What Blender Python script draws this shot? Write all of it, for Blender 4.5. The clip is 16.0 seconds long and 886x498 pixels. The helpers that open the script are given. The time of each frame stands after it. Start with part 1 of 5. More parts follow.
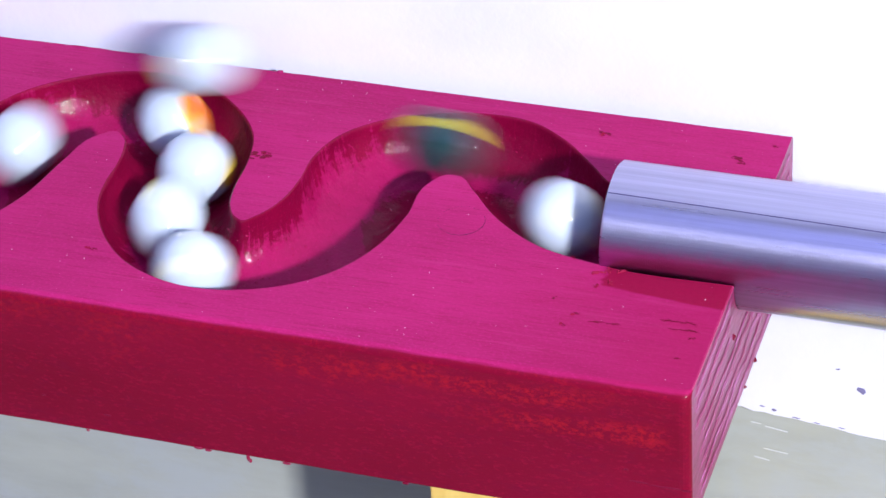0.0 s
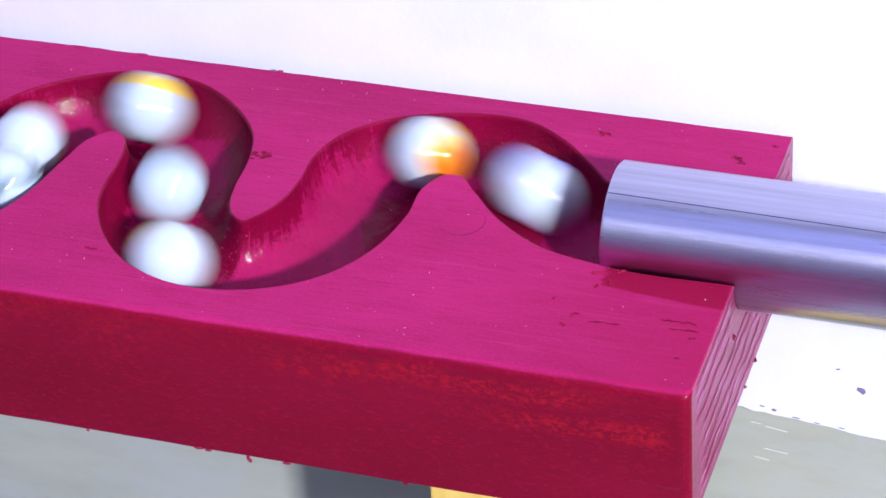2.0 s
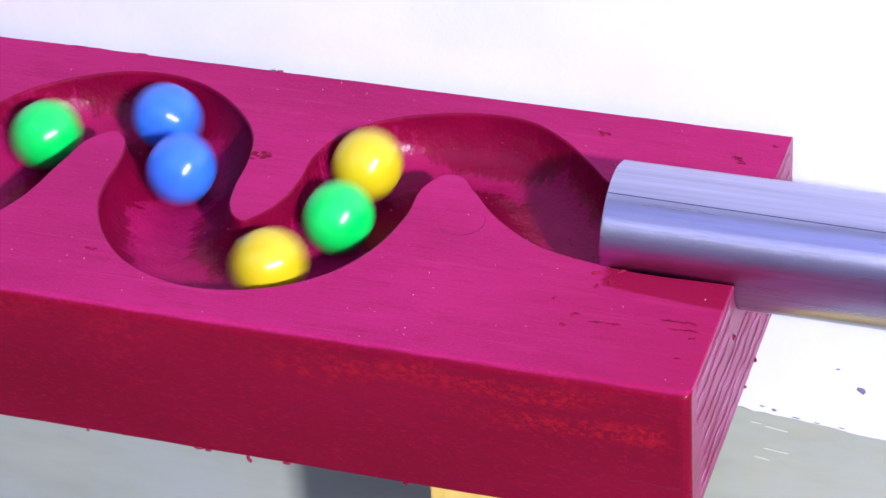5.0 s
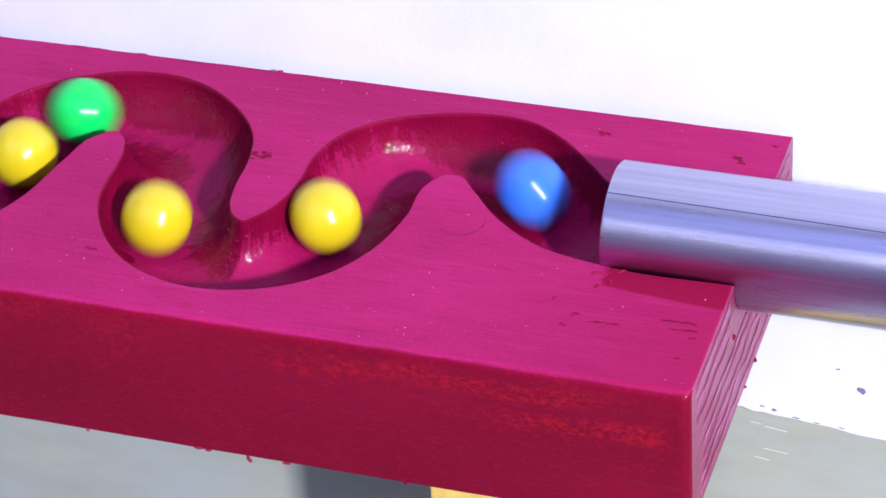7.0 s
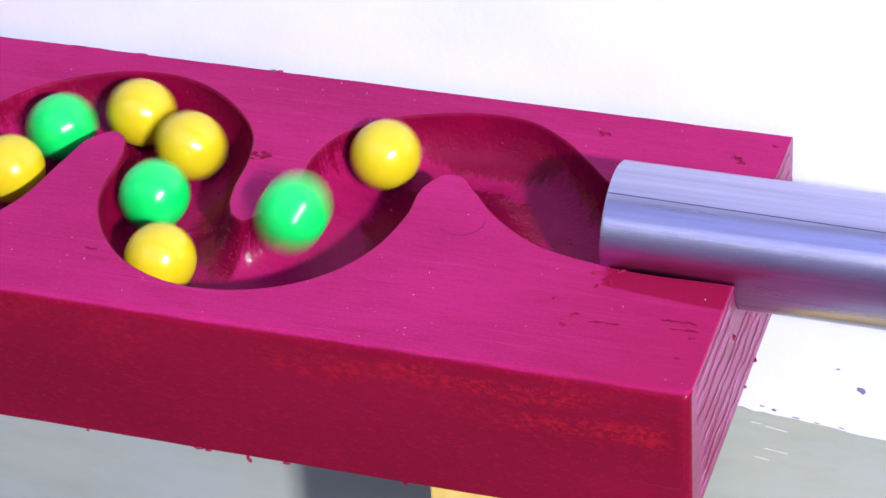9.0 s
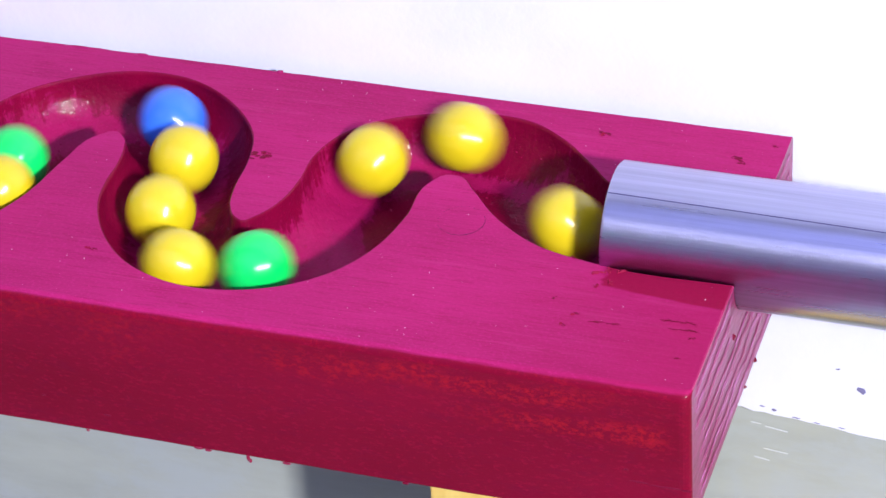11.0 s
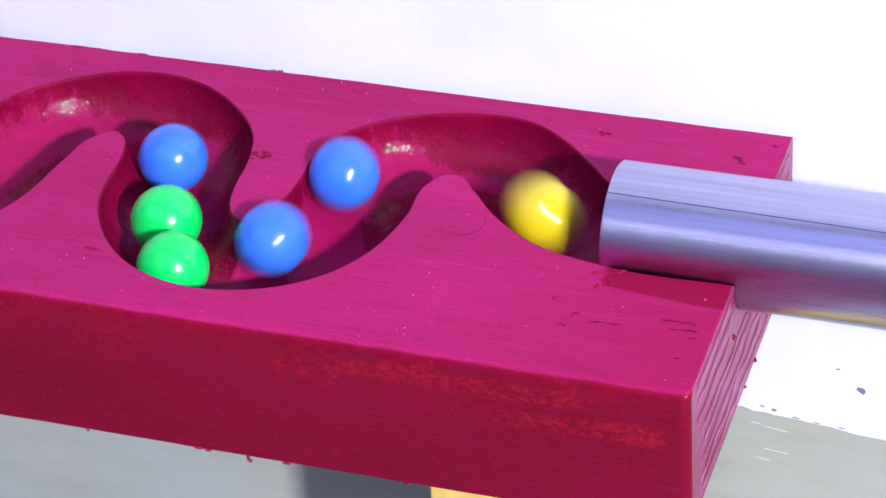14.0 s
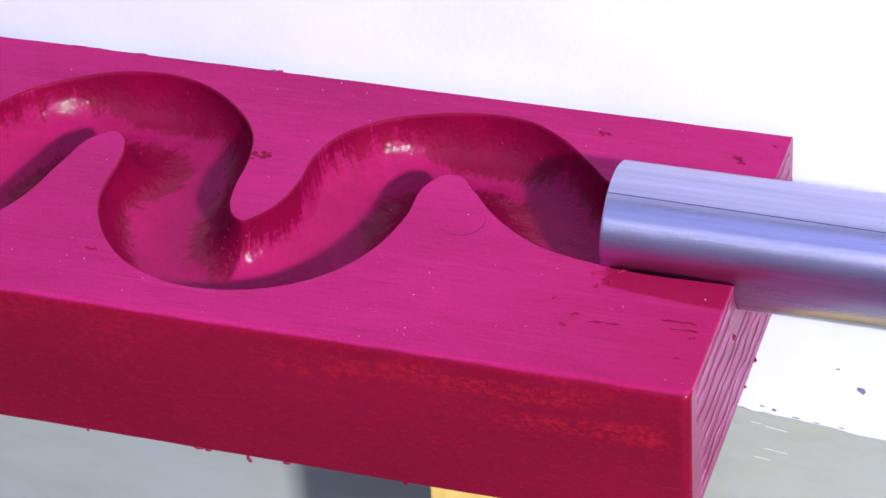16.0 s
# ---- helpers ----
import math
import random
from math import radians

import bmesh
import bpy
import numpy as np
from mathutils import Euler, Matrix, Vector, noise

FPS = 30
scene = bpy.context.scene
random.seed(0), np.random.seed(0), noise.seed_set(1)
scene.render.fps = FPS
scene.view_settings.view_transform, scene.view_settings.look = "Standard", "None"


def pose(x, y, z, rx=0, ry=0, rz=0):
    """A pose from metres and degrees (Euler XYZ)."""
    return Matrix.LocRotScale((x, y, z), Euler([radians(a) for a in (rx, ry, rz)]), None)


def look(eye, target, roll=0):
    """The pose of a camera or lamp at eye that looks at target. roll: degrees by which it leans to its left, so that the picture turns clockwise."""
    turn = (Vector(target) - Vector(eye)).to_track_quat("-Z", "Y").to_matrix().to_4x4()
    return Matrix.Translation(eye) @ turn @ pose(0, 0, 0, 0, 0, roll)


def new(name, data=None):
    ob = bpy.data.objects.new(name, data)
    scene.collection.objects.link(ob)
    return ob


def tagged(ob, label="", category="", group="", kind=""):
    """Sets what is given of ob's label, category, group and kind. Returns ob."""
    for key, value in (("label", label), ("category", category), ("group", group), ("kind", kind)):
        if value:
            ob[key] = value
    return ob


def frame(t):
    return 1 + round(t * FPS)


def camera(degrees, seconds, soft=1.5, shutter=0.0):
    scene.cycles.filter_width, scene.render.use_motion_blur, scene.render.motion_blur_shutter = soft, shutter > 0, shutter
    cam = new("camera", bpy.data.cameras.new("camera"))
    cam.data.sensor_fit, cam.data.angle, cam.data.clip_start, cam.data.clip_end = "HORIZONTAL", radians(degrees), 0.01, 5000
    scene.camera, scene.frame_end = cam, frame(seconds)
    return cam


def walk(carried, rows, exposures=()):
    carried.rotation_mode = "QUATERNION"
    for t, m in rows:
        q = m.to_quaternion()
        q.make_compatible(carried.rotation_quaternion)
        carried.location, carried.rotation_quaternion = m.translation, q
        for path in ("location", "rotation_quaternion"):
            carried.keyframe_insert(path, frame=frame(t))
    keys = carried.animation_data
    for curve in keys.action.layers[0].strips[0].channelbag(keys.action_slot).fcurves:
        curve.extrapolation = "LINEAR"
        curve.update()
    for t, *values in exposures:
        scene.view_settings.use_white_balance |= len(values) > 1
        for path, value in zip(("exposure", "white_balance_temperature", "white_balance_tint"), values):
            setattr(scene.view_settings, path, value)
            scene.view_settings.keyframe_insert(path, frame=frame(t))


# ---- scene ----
from mathutils import geometry

MM = 0.001
FOV = 18.0
EYE = Matrix(((0.95168, -0.13656, 0.27505, 0.09860), (0.30111, 0.59077, -0.74855, -0.44385),
              (-0.06027, 0.79520, 0.60334, 0.34901), (0, 0, 0, 1)))

# ---- camera ----
cam = camera(FOV, 16.0, soft=1.5, shutter=0.9)
walk(cam, [(0, EYE), (16, EYE)], exposures=[(0, 0.0, 6150, 10), (16, 0.0, 6150, 10)])

# ---- light ----
world = bpy.data.worlds.new("world")
scene.world = world
world.use_nodes = True
world.node_tree.nodes["Background"].inputs[0].default_value = (0.62, 0.70, 1.0, 1)
world.node_tree.nodes["Background"].inputs[1].default_value = 0.3


def area(name, m4, sx, sy, power, colour):
    data = bpy.data.lights.new(name, "AREA")
    data.shape, data.size, data.size_y, data.energy, data.color = "RECTANGLE", sx, sy, power, colour
    ob = new(name, data)
    ob.matrix_world = m4
    return ob


# work lamp beside the camera, and an unseen wide cool fill added under the ceiling
area("work_lamp", look((0.711, -0.827, 0.640), (-0.06, 0, 0)), 0.065, 0.065, 37.0, (0.94, 0.90, 1.0))
area("cool_fill", pose(0, -1.3, 1.56), 4.0, 2.0, 40.0, (0.40, 0.44, 1.0))


# ---- materials ----
class Mat:
    """A small wrapper round one node material."""

    def __init__(self, name, rough=0.5, metal=0.0, coat=0.0, coat_rough=0.1, spec=0.5):
        self.m = bpy.data.materials.new(name)
        self.m.use_nodes = True
        self.t = self.m.node_tree
        self.b = self.t.nodes["Principled BSDF"]
        self.b.inputs["Roughness"].default_value = rough
        self.b.inputs["Metallic"].default_value = metal
        self.b.inputs["Coat Weight"].default_value = coat
        self.b.inputs["Coat Roughness"].default_value = coat_rough
        self.b.inputs["Specular IOR Level"].default_value = spec
        self.pos = self.t.nodes.new("ShaderNodeTexCoord").outputs["Object"]

    def link(self, a, b):
        self.t.links.new(a, b)

    def noise(self, scale, detail=4.0, stretch=(1, 1, 1), rough=0.55, dist=0.0, shift=(0, 0, 0), source=None):
        mp = self.t.nodes.new("ShaderNodeMapping")
        mp.inputs["Scale"].default_value = stretch
        mp.inputs["Location"].default_value = shift
        self.link(source or self.pos, mp.inputs["Vector"])
        n = self.t.nodes.new("ShaderNodeTexNoise")
        n.inputs["Scale"].default_value, n.inputs["Detail"].default_value = scale, detail
        n.inputs["Roughness"].default_value, n.inputs["Distortion"].default_value = rough, dist
        self.link(mp.outputs[0], n.inputs["Vector"])
        return n.outputs["Fac"]

    def ramp(self, fac, stops):
        r = self.t.nodes.new("ShaderNodeValToRGB")
        r.color_ramp.elements[0].position, r.color_ramp.elements[0].color = stops[0][0], (*stops[0][1], 1)
        r.color_ramp.elements[1].position, r.color_ramp.elements[1].color = stops[-1][0], (*stops[-1][1], 1)
        for p, c in stops[1:-1]:
            r.color_ramp.elements.new(p).color = (*c, 1)
        self.link(fac, r.inputs[0])
        return r.outputs[0]

    def math(self, op, a, b=0.0):
        n = self.t.nodes.new("ShaderNodeMath")
        n.operation = op
        n.use_clamp = op == "MULTIPLY"
        for k, v in enumerate((a, b)):
            if isinstance(v, (int, float)):
                n.inputs[k].default_value = v
            else:
                self.link(v, n.inputs[k])
        return n.outputs[0]

    def step(self, fac, lo, hi):
        n = self.t.nodes.new("ShaderNodeMapRange")
        n.interpolation_type = "SMOOTHSTEP"
        n.inputs["From Min"].default_value, n.inputs["From Max"].default_value = lo, hi
        self.link(fac, n.inputs["Value"])
        return n.outputs[0]

    def mix(self, fac, a, b):
        n = self.t.nodes.new("ShaderNodeMix")
        n.data_type = "RGBA"
        for k, v in ((0, fac), (6, a), (7, b)):
            if isinstance(v, (int, float)):
                n.inputs[k].default_value = v
            elif isinstance(v, tuple):
                n.inputs[k].default_value = (*v, 1)
            else:
                self.link(v, n.inputs[k])
        return n.outputs[2]

    def attribute(self, name):
        n = self.t.nodes.new("ShaderNodeAttribute")
        n.attribute_name = name
        return n.outputs["Fac"]

    def fit(self, fac, lo, hi):
        n = self.t.nodes.new("ShaderNodeMapRange")
        n.inputs["To Min"].default_value, n.inputs["To Max"].default_value = lo, hi
        self.link(fac, n.inputs["Value"])
        return n.outputs[0]

    def axis(self, which):
        n = self.t.nodes.new("ShaderNodeSeparateXYZ")
        self.link(self.pos, n.inputs[0])
        return n.outputs[which]

    def colour(self, c):
        if isinstance(c, tuple):
            self.b.inputs["Base Color"].default_value = (*c, 1)
        else:
            self.link(c, self.b.inputs["Base Color"])
        return self

    def gloss(self, fac, lo, hi):
        self.link(self.fit(fac, lo, hi), self.b.inputs["Roughness"])
        return self

    def bump(self, fac, height, previous=None):
        n = self.t.nodes.new("ShaderNodeBump")
        n.inputs["Strength"].default_value, n.inputs["Distance"].default_value = 1.0, height
        self.link(fac, n.inputs["Height"])
        if previous is not None:
            self.link(previous, n.inputs["Normal"])
        self.link(n.outputs[0], self.b.inputs["Normal"])
        return n.outputs[0]


def red_paint():
    """Dark glossy crimson enamel on the sides; the top is rubbed down to a matt coat, pinker for light off the panel.
    """
    m = Mat("crimson_paint", rough=0.35, spec=0.05, coat_rough=0.12)
    grain = m.noise(260, 5, (0.10, 1, 1), 0.62)
    broad = m.noise(38, 3, (0.3, 1, 1))
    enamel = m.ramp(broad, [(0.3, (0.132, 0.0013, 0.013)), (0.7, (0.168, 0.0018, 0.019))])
    rub = m.step(m.noise(1300, 3, (0.7, 1, 1), 0.7), 0.42, 0.66)
    wob = m.math("MULTIPLY", m.noise(30, 3, (0.6, 1, 1)), 0.009)
    zz, xx = m.math("ADD", m.axis(2), wob), m.axis(0)
    high = m.math("MULTIPLY", m.math("MULTIPLY", m.step(zz, -0.0045, -0.0020), m.step(zz, 0.0022, 0.0000)), m.math("MULTIPLY", m.step(xx, -0.085, -0.055), m.step(xx, -0.010, -0.028)))
    low = m.math("MULTIPLY", m.math("MULTIPLY", m.step(zz, -0.0120, -0.0095), m.step(zz, -0.0045, -0.0072)), m.math("MULTIPLY", m.step(xx, -0.052, -0.030), m.step(xx, -0.002, -0.008)))
    faint = m.math("MULTIPLY", m.math("MULTIPLY", m.step(zz, -0.004, 0.0), m.step(xx, -0.06, -0.12)), 0.35)
    patch = m.math("ADD", m.math("ADD", high, low), faint)
    enamel = m.mix(m.math("MULTIPLY", m.math("MULTIPLY", rub, patch), 0.7), enamel, (0.31, 0.007, 0.013))
    enamel = m.mix(m.math("MULTIPLY", m.step(m.noise(520, 4, (0.35, 1, 1), 0.65, 0, (0.3, 0, 0)), 0.50, 0.70), 0.3), enamel, (0.105, 0.0016, 0.020))
    enamel = m.mix(m.math("MULTIPLY", m.step(m.noise(1500, 3, (0.45, 1, 1), 0.7, 0, (0.5, 0, 0)), 0.50, 0.70), 0.45), enamel, (0.24, 0.0045, 0.028))
    fleck = m.math("MULTIPLY", m.step(m.noise(70, 3, (0.4, 1, 1), 0.6, 0, (0.9, 0, 0)), 0.50, 0.66), m.step(zz, -0.022, -0.004))
    enamel = m.mix(m.math("MULTIPLY", m.math("MULTIPLY", m.step(m.noise(1100, 3, (0.6, 1, 1), 0.7, 0, (0.1, 0, 0)), 0.48, 0.66), fleck), 0.5), enamel, (0.31, 0.007, 0.013))
    # paler top: light bounced off the white panel put into its colour
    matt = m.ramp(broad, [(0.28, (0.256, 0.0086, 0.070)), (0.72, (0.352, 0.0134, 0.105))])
    matt = m.mix(m.math("MULTIPLY", m.step(grain, 0.5, 0.72), 0.4), matt, (0.20, 0.006, 0.050))
    matt = m.mix(m.math("MULTIPLY", m.step(m.noise(420, 4, (0.05, 1, 1), 0.7, 0, (0.7, 0, 0)), 0.54, 0.7), 0.5), matt, (0.36, 0.026, 0.118))
    matt = m.mix(m.math("MULTIPLY", m.step(m.noise(1700, 3, (0.07, 1, 1), 0.7, 0, (0.2, 0, 0)), 0.46, 0.70), 0.42), matt, (0.18, 0.005, 0.034))
    matt = m.mix(m.math("MULTIPLY", m.step(m.noise(2000, 3, (0.6, 1, 1), 0.7), 0.48, 0.72), 0.6), matt, (0.39, 0.018, 0.130))
    # redder front right: the top's fading panel sheen put into colour
    sheen_loss = m.math("MULTIPLY", m.step(m.math("ADD", xx, m.math("MULTIPLY", m.noise(45, 4, (0.5, 1.4, 1), 0.6), 0.07)), -0.025, 0.035), m.math("MULTIPLY", m.step(m.axis(1), 0.004, -0.020), 0.6))
    matt = m.mix(sheen_loss, matt, (0.235, 0.0050, 0.044))
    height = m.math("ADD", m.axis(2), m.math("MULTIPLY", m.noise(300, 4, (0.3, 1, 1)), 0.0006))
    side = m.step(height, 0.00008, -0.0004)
    m.link(m.math("MULTIPLY", side, 0.09), m.b.inputs["Coat Weight"])
    # a darker red strip beside the tube, ragged at its left end
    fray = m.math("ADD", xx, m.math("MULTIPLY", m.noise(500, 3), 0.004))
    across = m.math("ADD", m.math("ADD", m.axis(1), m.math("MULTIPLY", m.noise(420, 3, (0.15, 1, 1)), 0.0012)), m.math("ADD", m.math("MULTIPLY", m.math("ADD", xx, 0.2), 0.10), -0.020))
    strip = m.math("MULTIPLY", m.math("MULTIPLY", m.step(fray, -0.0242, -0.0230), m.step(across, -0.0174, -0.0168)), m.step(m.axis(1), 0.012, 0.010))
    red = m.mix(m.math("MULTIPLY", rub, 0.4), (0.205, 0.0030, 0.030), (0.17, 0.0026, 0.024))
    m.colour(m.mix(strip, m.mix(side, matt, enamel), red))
    m.gloss(m.noise(90, 4, (0.3, 1, 1)), 0.36, 0.56)
    n = m.bump(grain, 0.00008)
    m.bump(m.noise(900, 2), 0.00006, n)
    return m.m


def groove_paint():
    """The groove: dark gloss enamel brushed over the walls, the rolled bed rubbed to a pinker matt coat between ragged brush marks."""
    m = Mat("crimson_groove_paint", rough=0.3, coat=0.3, coat_rough=0.05, spec=0.03)
    along, across, bare = (m.attribute(k) for k in ("along", "across", "bare"))
    lane = m.t.nodes.new("ShaderNodeCombineXYZ")
    m.link(along, lane.inputs[0])
    m.link(m.math("MULTIPLY", across, 0.0016), lane.inputs[1])
    bristle = m.noise(1500, 4, (1, 1, 1), 0.7, 0.25, source=lane.outputs[0])
    dab = m.noise(330, 3, (1, 1.6, 1), 0.55, 0.5, source=lane.outputs[0])
    blotch = m.noise(140, 3, (1, 1, 1), 0.6, 0.5)
    broad = m.noise(60, 3)
    enamel = m.ramp(broad, [(0.3, (0.112, 0.0006, 0.016)), (0.7, (0.165, 0.0009, 0.023))])
    enamel = m.mix(m.math("MULTIPLY", m.step(bristle, 0.52, 0.74), 0.30), enamel, (0.215, 0.0024, 0.034))
    enamel = m.mix(m.math("MULTIPLY", m.step(m.noise(2200, 2, (1, 1, 1), 0.6), 0.55, 0.72), 0.35), enamel, (0.23, 0.003, 0.036))
    worn = m.ramp(blotch, [(0.3, (0.206, 0.0036, 0.046)), (0.7, (0.256, 0.0052, 0.061))])
    worn = m.mix(m.math("MULTIPLY", m.step(bristle, 0.55, 0.78), 0.30), worn, (0.16, 0.0020, 0.028))
    worn = m.mix(m.math("MULTIPLY", m.step(m.noise(1900, 3, (1, 1, 1), 0.7, 0, (0.3, 0, 0)), 0.50, 0.72), 0.35), worn, (0.33, 0.0100, 0.098))
    edge = m.math("ADD", bare, m.math("ADD", m.math("ADD", m.fit(bristle, -0.14, 0.14), m.fit(m.noise(520, 5, (1, 1, 1), 0.7, 0.6), -0.26, 0.26)), m.fit(dab, -0.28, 0.28)))
    cover = m.step(edge, -0.05, 0.09)
    m.colour(m.mix(cover, enamel, worn))
    m.gloss(m.noise(300, 3), 0.40, 0.60)
    m.link(m.fit(cover, 0.25, 0.13), m.b.inputs["Coat Weight"])
    m.link(m.fit(cover, 0.04, 0.06), m.b.inputs["Coat Roughness"])
    n = m.bump(m.noise(240, 2), 0.00016)
    n = m.bump(m.noise(640, 2, (1, 1, 1), 0.5), 0.00017, n)
    n = m.bump(m.noise(1250, 2, (1, 1, 1), 0.5, 0, (0.7, 0, 0)), 0.00010, n)
    m.link(n, m.b.inputs["Coat Normal"])
    return m.m


PAINT = red_paint()
GROOVE = groove_paint()

m = Mat("sheen_end_grain", rough=0.42)
# pale tone is the ridges' lavender sheen put into colour, broken by crimson
cover = m.step(m.noise(620, 5, (1, 0.13, 1.2), 0.65), 0.38, 0.54)
m.colour(m.mix(cover, (0.36, 0.090, 0.23), (0.24, 0.014, 0.08)))
m.bump(m.noise(700, 4, (1, 0.2, 1)), 0.0002)
END_GRAIN = m.m

m = Mat("painted_end", rough=0.35)
soak = m.noise(520, 5, (1, 0.12, 1.2), 0.65)
m.colour(m.ramp(soak, [(0.35, (0.15, 0.004, 0.035)), (0.65, (0.27, 0.022, 0.10))]))
m.bump(soak, 0.0002)
END_FACE = m.m

m = Mat("brushed_steel", rough=0.3, metal=1.0)
streak = m.noise(900, 4, (0.012, 1, 1), 0.65)
m.colour(m.mix(m.math("MULTIPLY", m.step(m.noise(140, 4, (0.35, 1, 1), 0.65, 0.3), 0.52, 0.70), 0.35), m.ramp(streak, [(0.25, (0.43, 0.425, 0.56)), (0.75, (0.61, 0.60, 0.76))]), (0.44, 0.40, 0.52)))
# the strip behind the seam is duller
strip = m.step(m.math("ADD", m.axis(1), m.math("DIVIDE", m.axis(0), 102.0)), -0.00127, -0.00107)
worn = m.fit(m.noise(700, 5, (0.03, 1, 1)), 0.24, 0.33)
m.link(m.math("ADD", worn, m.math("MULTIPLY", strip, 0.12)), m.b.inputs["Roughness"])
n = m.bump(m.noise(5300, 3, (1, 0.2, 0.2), 0.6), 0.00007)
m.bump(m.noise(1800, 3, (0.02, 1, 1), 0.6), 0.000010, n)
m.b.inputs["Anisotropic"].default_value = 0.92
m.b.inputs["Anisotropic Rotation"].default_value = 0.25
tangent = m.t.nodes.new("ShaderNodeTangent")
tangent.direction_type, tangent.axis = "RADIAL", "X"
m.link(tangent.outputs[0], m.b.inputs["Tangent"])
STEEL = m.m
STEEL_DARK = Mat("dark_seam", rough=0.5, metal=0.8).colour((0.10, 0.08, 0.20)).m

m = Mat("white_panel_paint", rough=0.55)
tone = m.noise(30, 5, (1, 1, 1), 0.6)
dirt = m.step(m.noise(160, 5, (0.6, 1, 1), 0.7), 0.68, 0.78)
m.colour(m.mix(m.math("MULTIPLY", dirt, 0.35), m.ramp(tone, [(0.3, (0.58, 0.60, 0.66)), (0.7, (0.645, 0.665, 0.725))]), (0.45, 0.43, 0.50)))
m.bump(m.noise(500, 4), 0.00008)
WHITE_PANEL = m.m

m = Mat("grey_wall_paint", rough=0.7)
tone = m.noise(60, 5, (0.3, 1, 1), 0.6)
wash = m.step(m.noise(42, 5, (0.6, 1, 1), 0.7, 0.5, (0.2, 0, 0)), 0.42, 0.66)
m.colour(m.mix(m.math("MULTIPLY", wash, 0.6), m.ramp(tone, [(0.25, (0.270, 0.294, 0.240)), (0.75, (0.358, 0.382, 0.315))]), (0.325, 0.362, 0.345)))
m.bump(m.noise(300, 4, (0.2, 1, 1)), 0.0001)
GREY_WALL = m.m

m = Mat("yellow_pine", rough=0.55)
ring = m.noise(120, 4, (1, 1, 0.1), 0.6, 0.6)
m.colour(m.ramp(ring, [(0.3, (0.58, 0.38, 0.07)), (0.7, (0.72, 0.54, 0.14))]))
m.bump(ring, 0.0002)
PINE = m.m

m = Mat("plaster", rough=0.9)
m.colour(m.ramp(m.noise(3, 5), [(0.3, (0.48, 0.48, 0.50)), (0.7, (0.55, 0.55, 0.57))]))
m.bump(m.noise(120, 4), 0.0006)
PLASTER = m.m
m = Mat("concrete", rough=0.8)
m.colour(m.ramp(m.noise(6, 6), [(0.3, (0.44, 0.44, 0.42)), (0.7, (0.53, 0.53, 0.50))]))
CONCRETE = m.m
GRAPHITE = Mat("pencil_line", rough=0.7, spec=0.1).colour((0.055, 0.008, 0.03)).m
SCAR = Mat("dark_scar", rough=0.7, spec=0.08).colour((0.13, 0.004, 0.021)).m
FLAKE = Mat("red_flake", rough=0.5, spec=0.08).colour((0.235, 0.007, 0.036)).m
BEAD = Mat("rubbed_bead", rough=0.5, spec=0.08).colour((0.28, 0.009, 0.08)).m
DRIP = Mat("dried_paint", rough=0.3).colour((0.20, 0.004, 0.03)).m
EDGE_GLINT = Mat("edge_glint_paint", rough=0.35).colour((0.34, 0.022, 0.09)).m
NIB = Mat("gloss_paint_nib", rough=0.06).colour((0.25, 0.004, 0.046)).m
PALE = Mat("pale_scratch", rough=0.7).colour((0.41, 0.43, 0.40)).m
DUST = Mat("pale_dust", rough=0.7).colour((0.58, 0.36, 0.42)).m
SMUDGE = Mat("blue_grey_smudge", rough=0.6).colour((0.15, 0.14, 0.25)).m


def plain_marble(name, a, b):
    m = Mat(name, rough=0.22, coat=0.06, coat_rough=0.05)
    m.colour(m.ramp(m.noise(160, 3), [(0.35, a), (0.65, b)]))
    m.bump(m.noise(700, 3), 0.00001)
    return m.m


def swirl_marble(name, streak, edge, amount, dark=(0.40, 0.48, 0.52), pale=(0.46, 0.54, 0.58)):
    m = Mat(name, rough=0.12, coat=0.4, coat_rough=0.04)
    f = m.noise(62, 2, (1, 1, 0.35), 0.4, 1.4, (0.03 * len(name), 0, 0))
    base = m.ramp(m.noise(90, 3), [(0.3, dark), (0.7, pale)])
    base = m.mix(m.step(f, amount - 0.05, amount), base, edge)
    m.colour(m.mix(m.step(f, amount + 0.01, amount + 0.04), base, streak))
    return m.m


def glass_marble(name):
    """Dark bottle-green glass with a yellow ribbon inside."""
    m = Mat(name, rough=0.03, spec=0.5)
    f = m.noise(70, 2, (1, 1, 0.3), 0.4, 1.2)
    ribbon = m.step(f, 0.57, 0.62)
    m.colour(m.mix(ribbon, (0.03, 0.16, 0.15), (0.55, 0.50, 0.02)))
    m.link(m.fit(ribbon, 0.75, 0.0), m.b.inputs["Transmission Weight"])
    return m.m


MARBLE_PAINT = {
    "glass": glass_marble("bottle_glass_marble"),
    "yellow": plain_marble("yellow_marble", (0.51, 0.39, 0.005), (0.57, 0.44, 0.009)),
    "blue": plain_marble("blue_marble", (0.029, 0.125, 0.57), (0.041, 0.158, 0.65)),
    "green": plain_marble("green_marble", (0.008, 0.52, 0.07), (0.015, 0.60, 0.10)),
    "white": swirl_marble("white_marble", (0.70, 0.72, 0.10), (0.68, 0.72, 0.50), 0.64),
    "white_orange": swirl_marble("orange_swirl_marble", (0.62, 0.14, 0.010), (0.72, 0.52, 0.03), 0.60),
    "white_grey": swirl_marble("grey_swirl_marble", (0.16, 0.22, 0.24), (0.30, 0.38, 0.42), 0.55, (0.35, 0.44, 0.49), (0.43, 0.51, 0.56)),
    "white_blue": swirl_marble("blue_swirl_marble", (0.10, 0.14, 0.66), (0.48, 0.54, 0.76), 0.58),
}
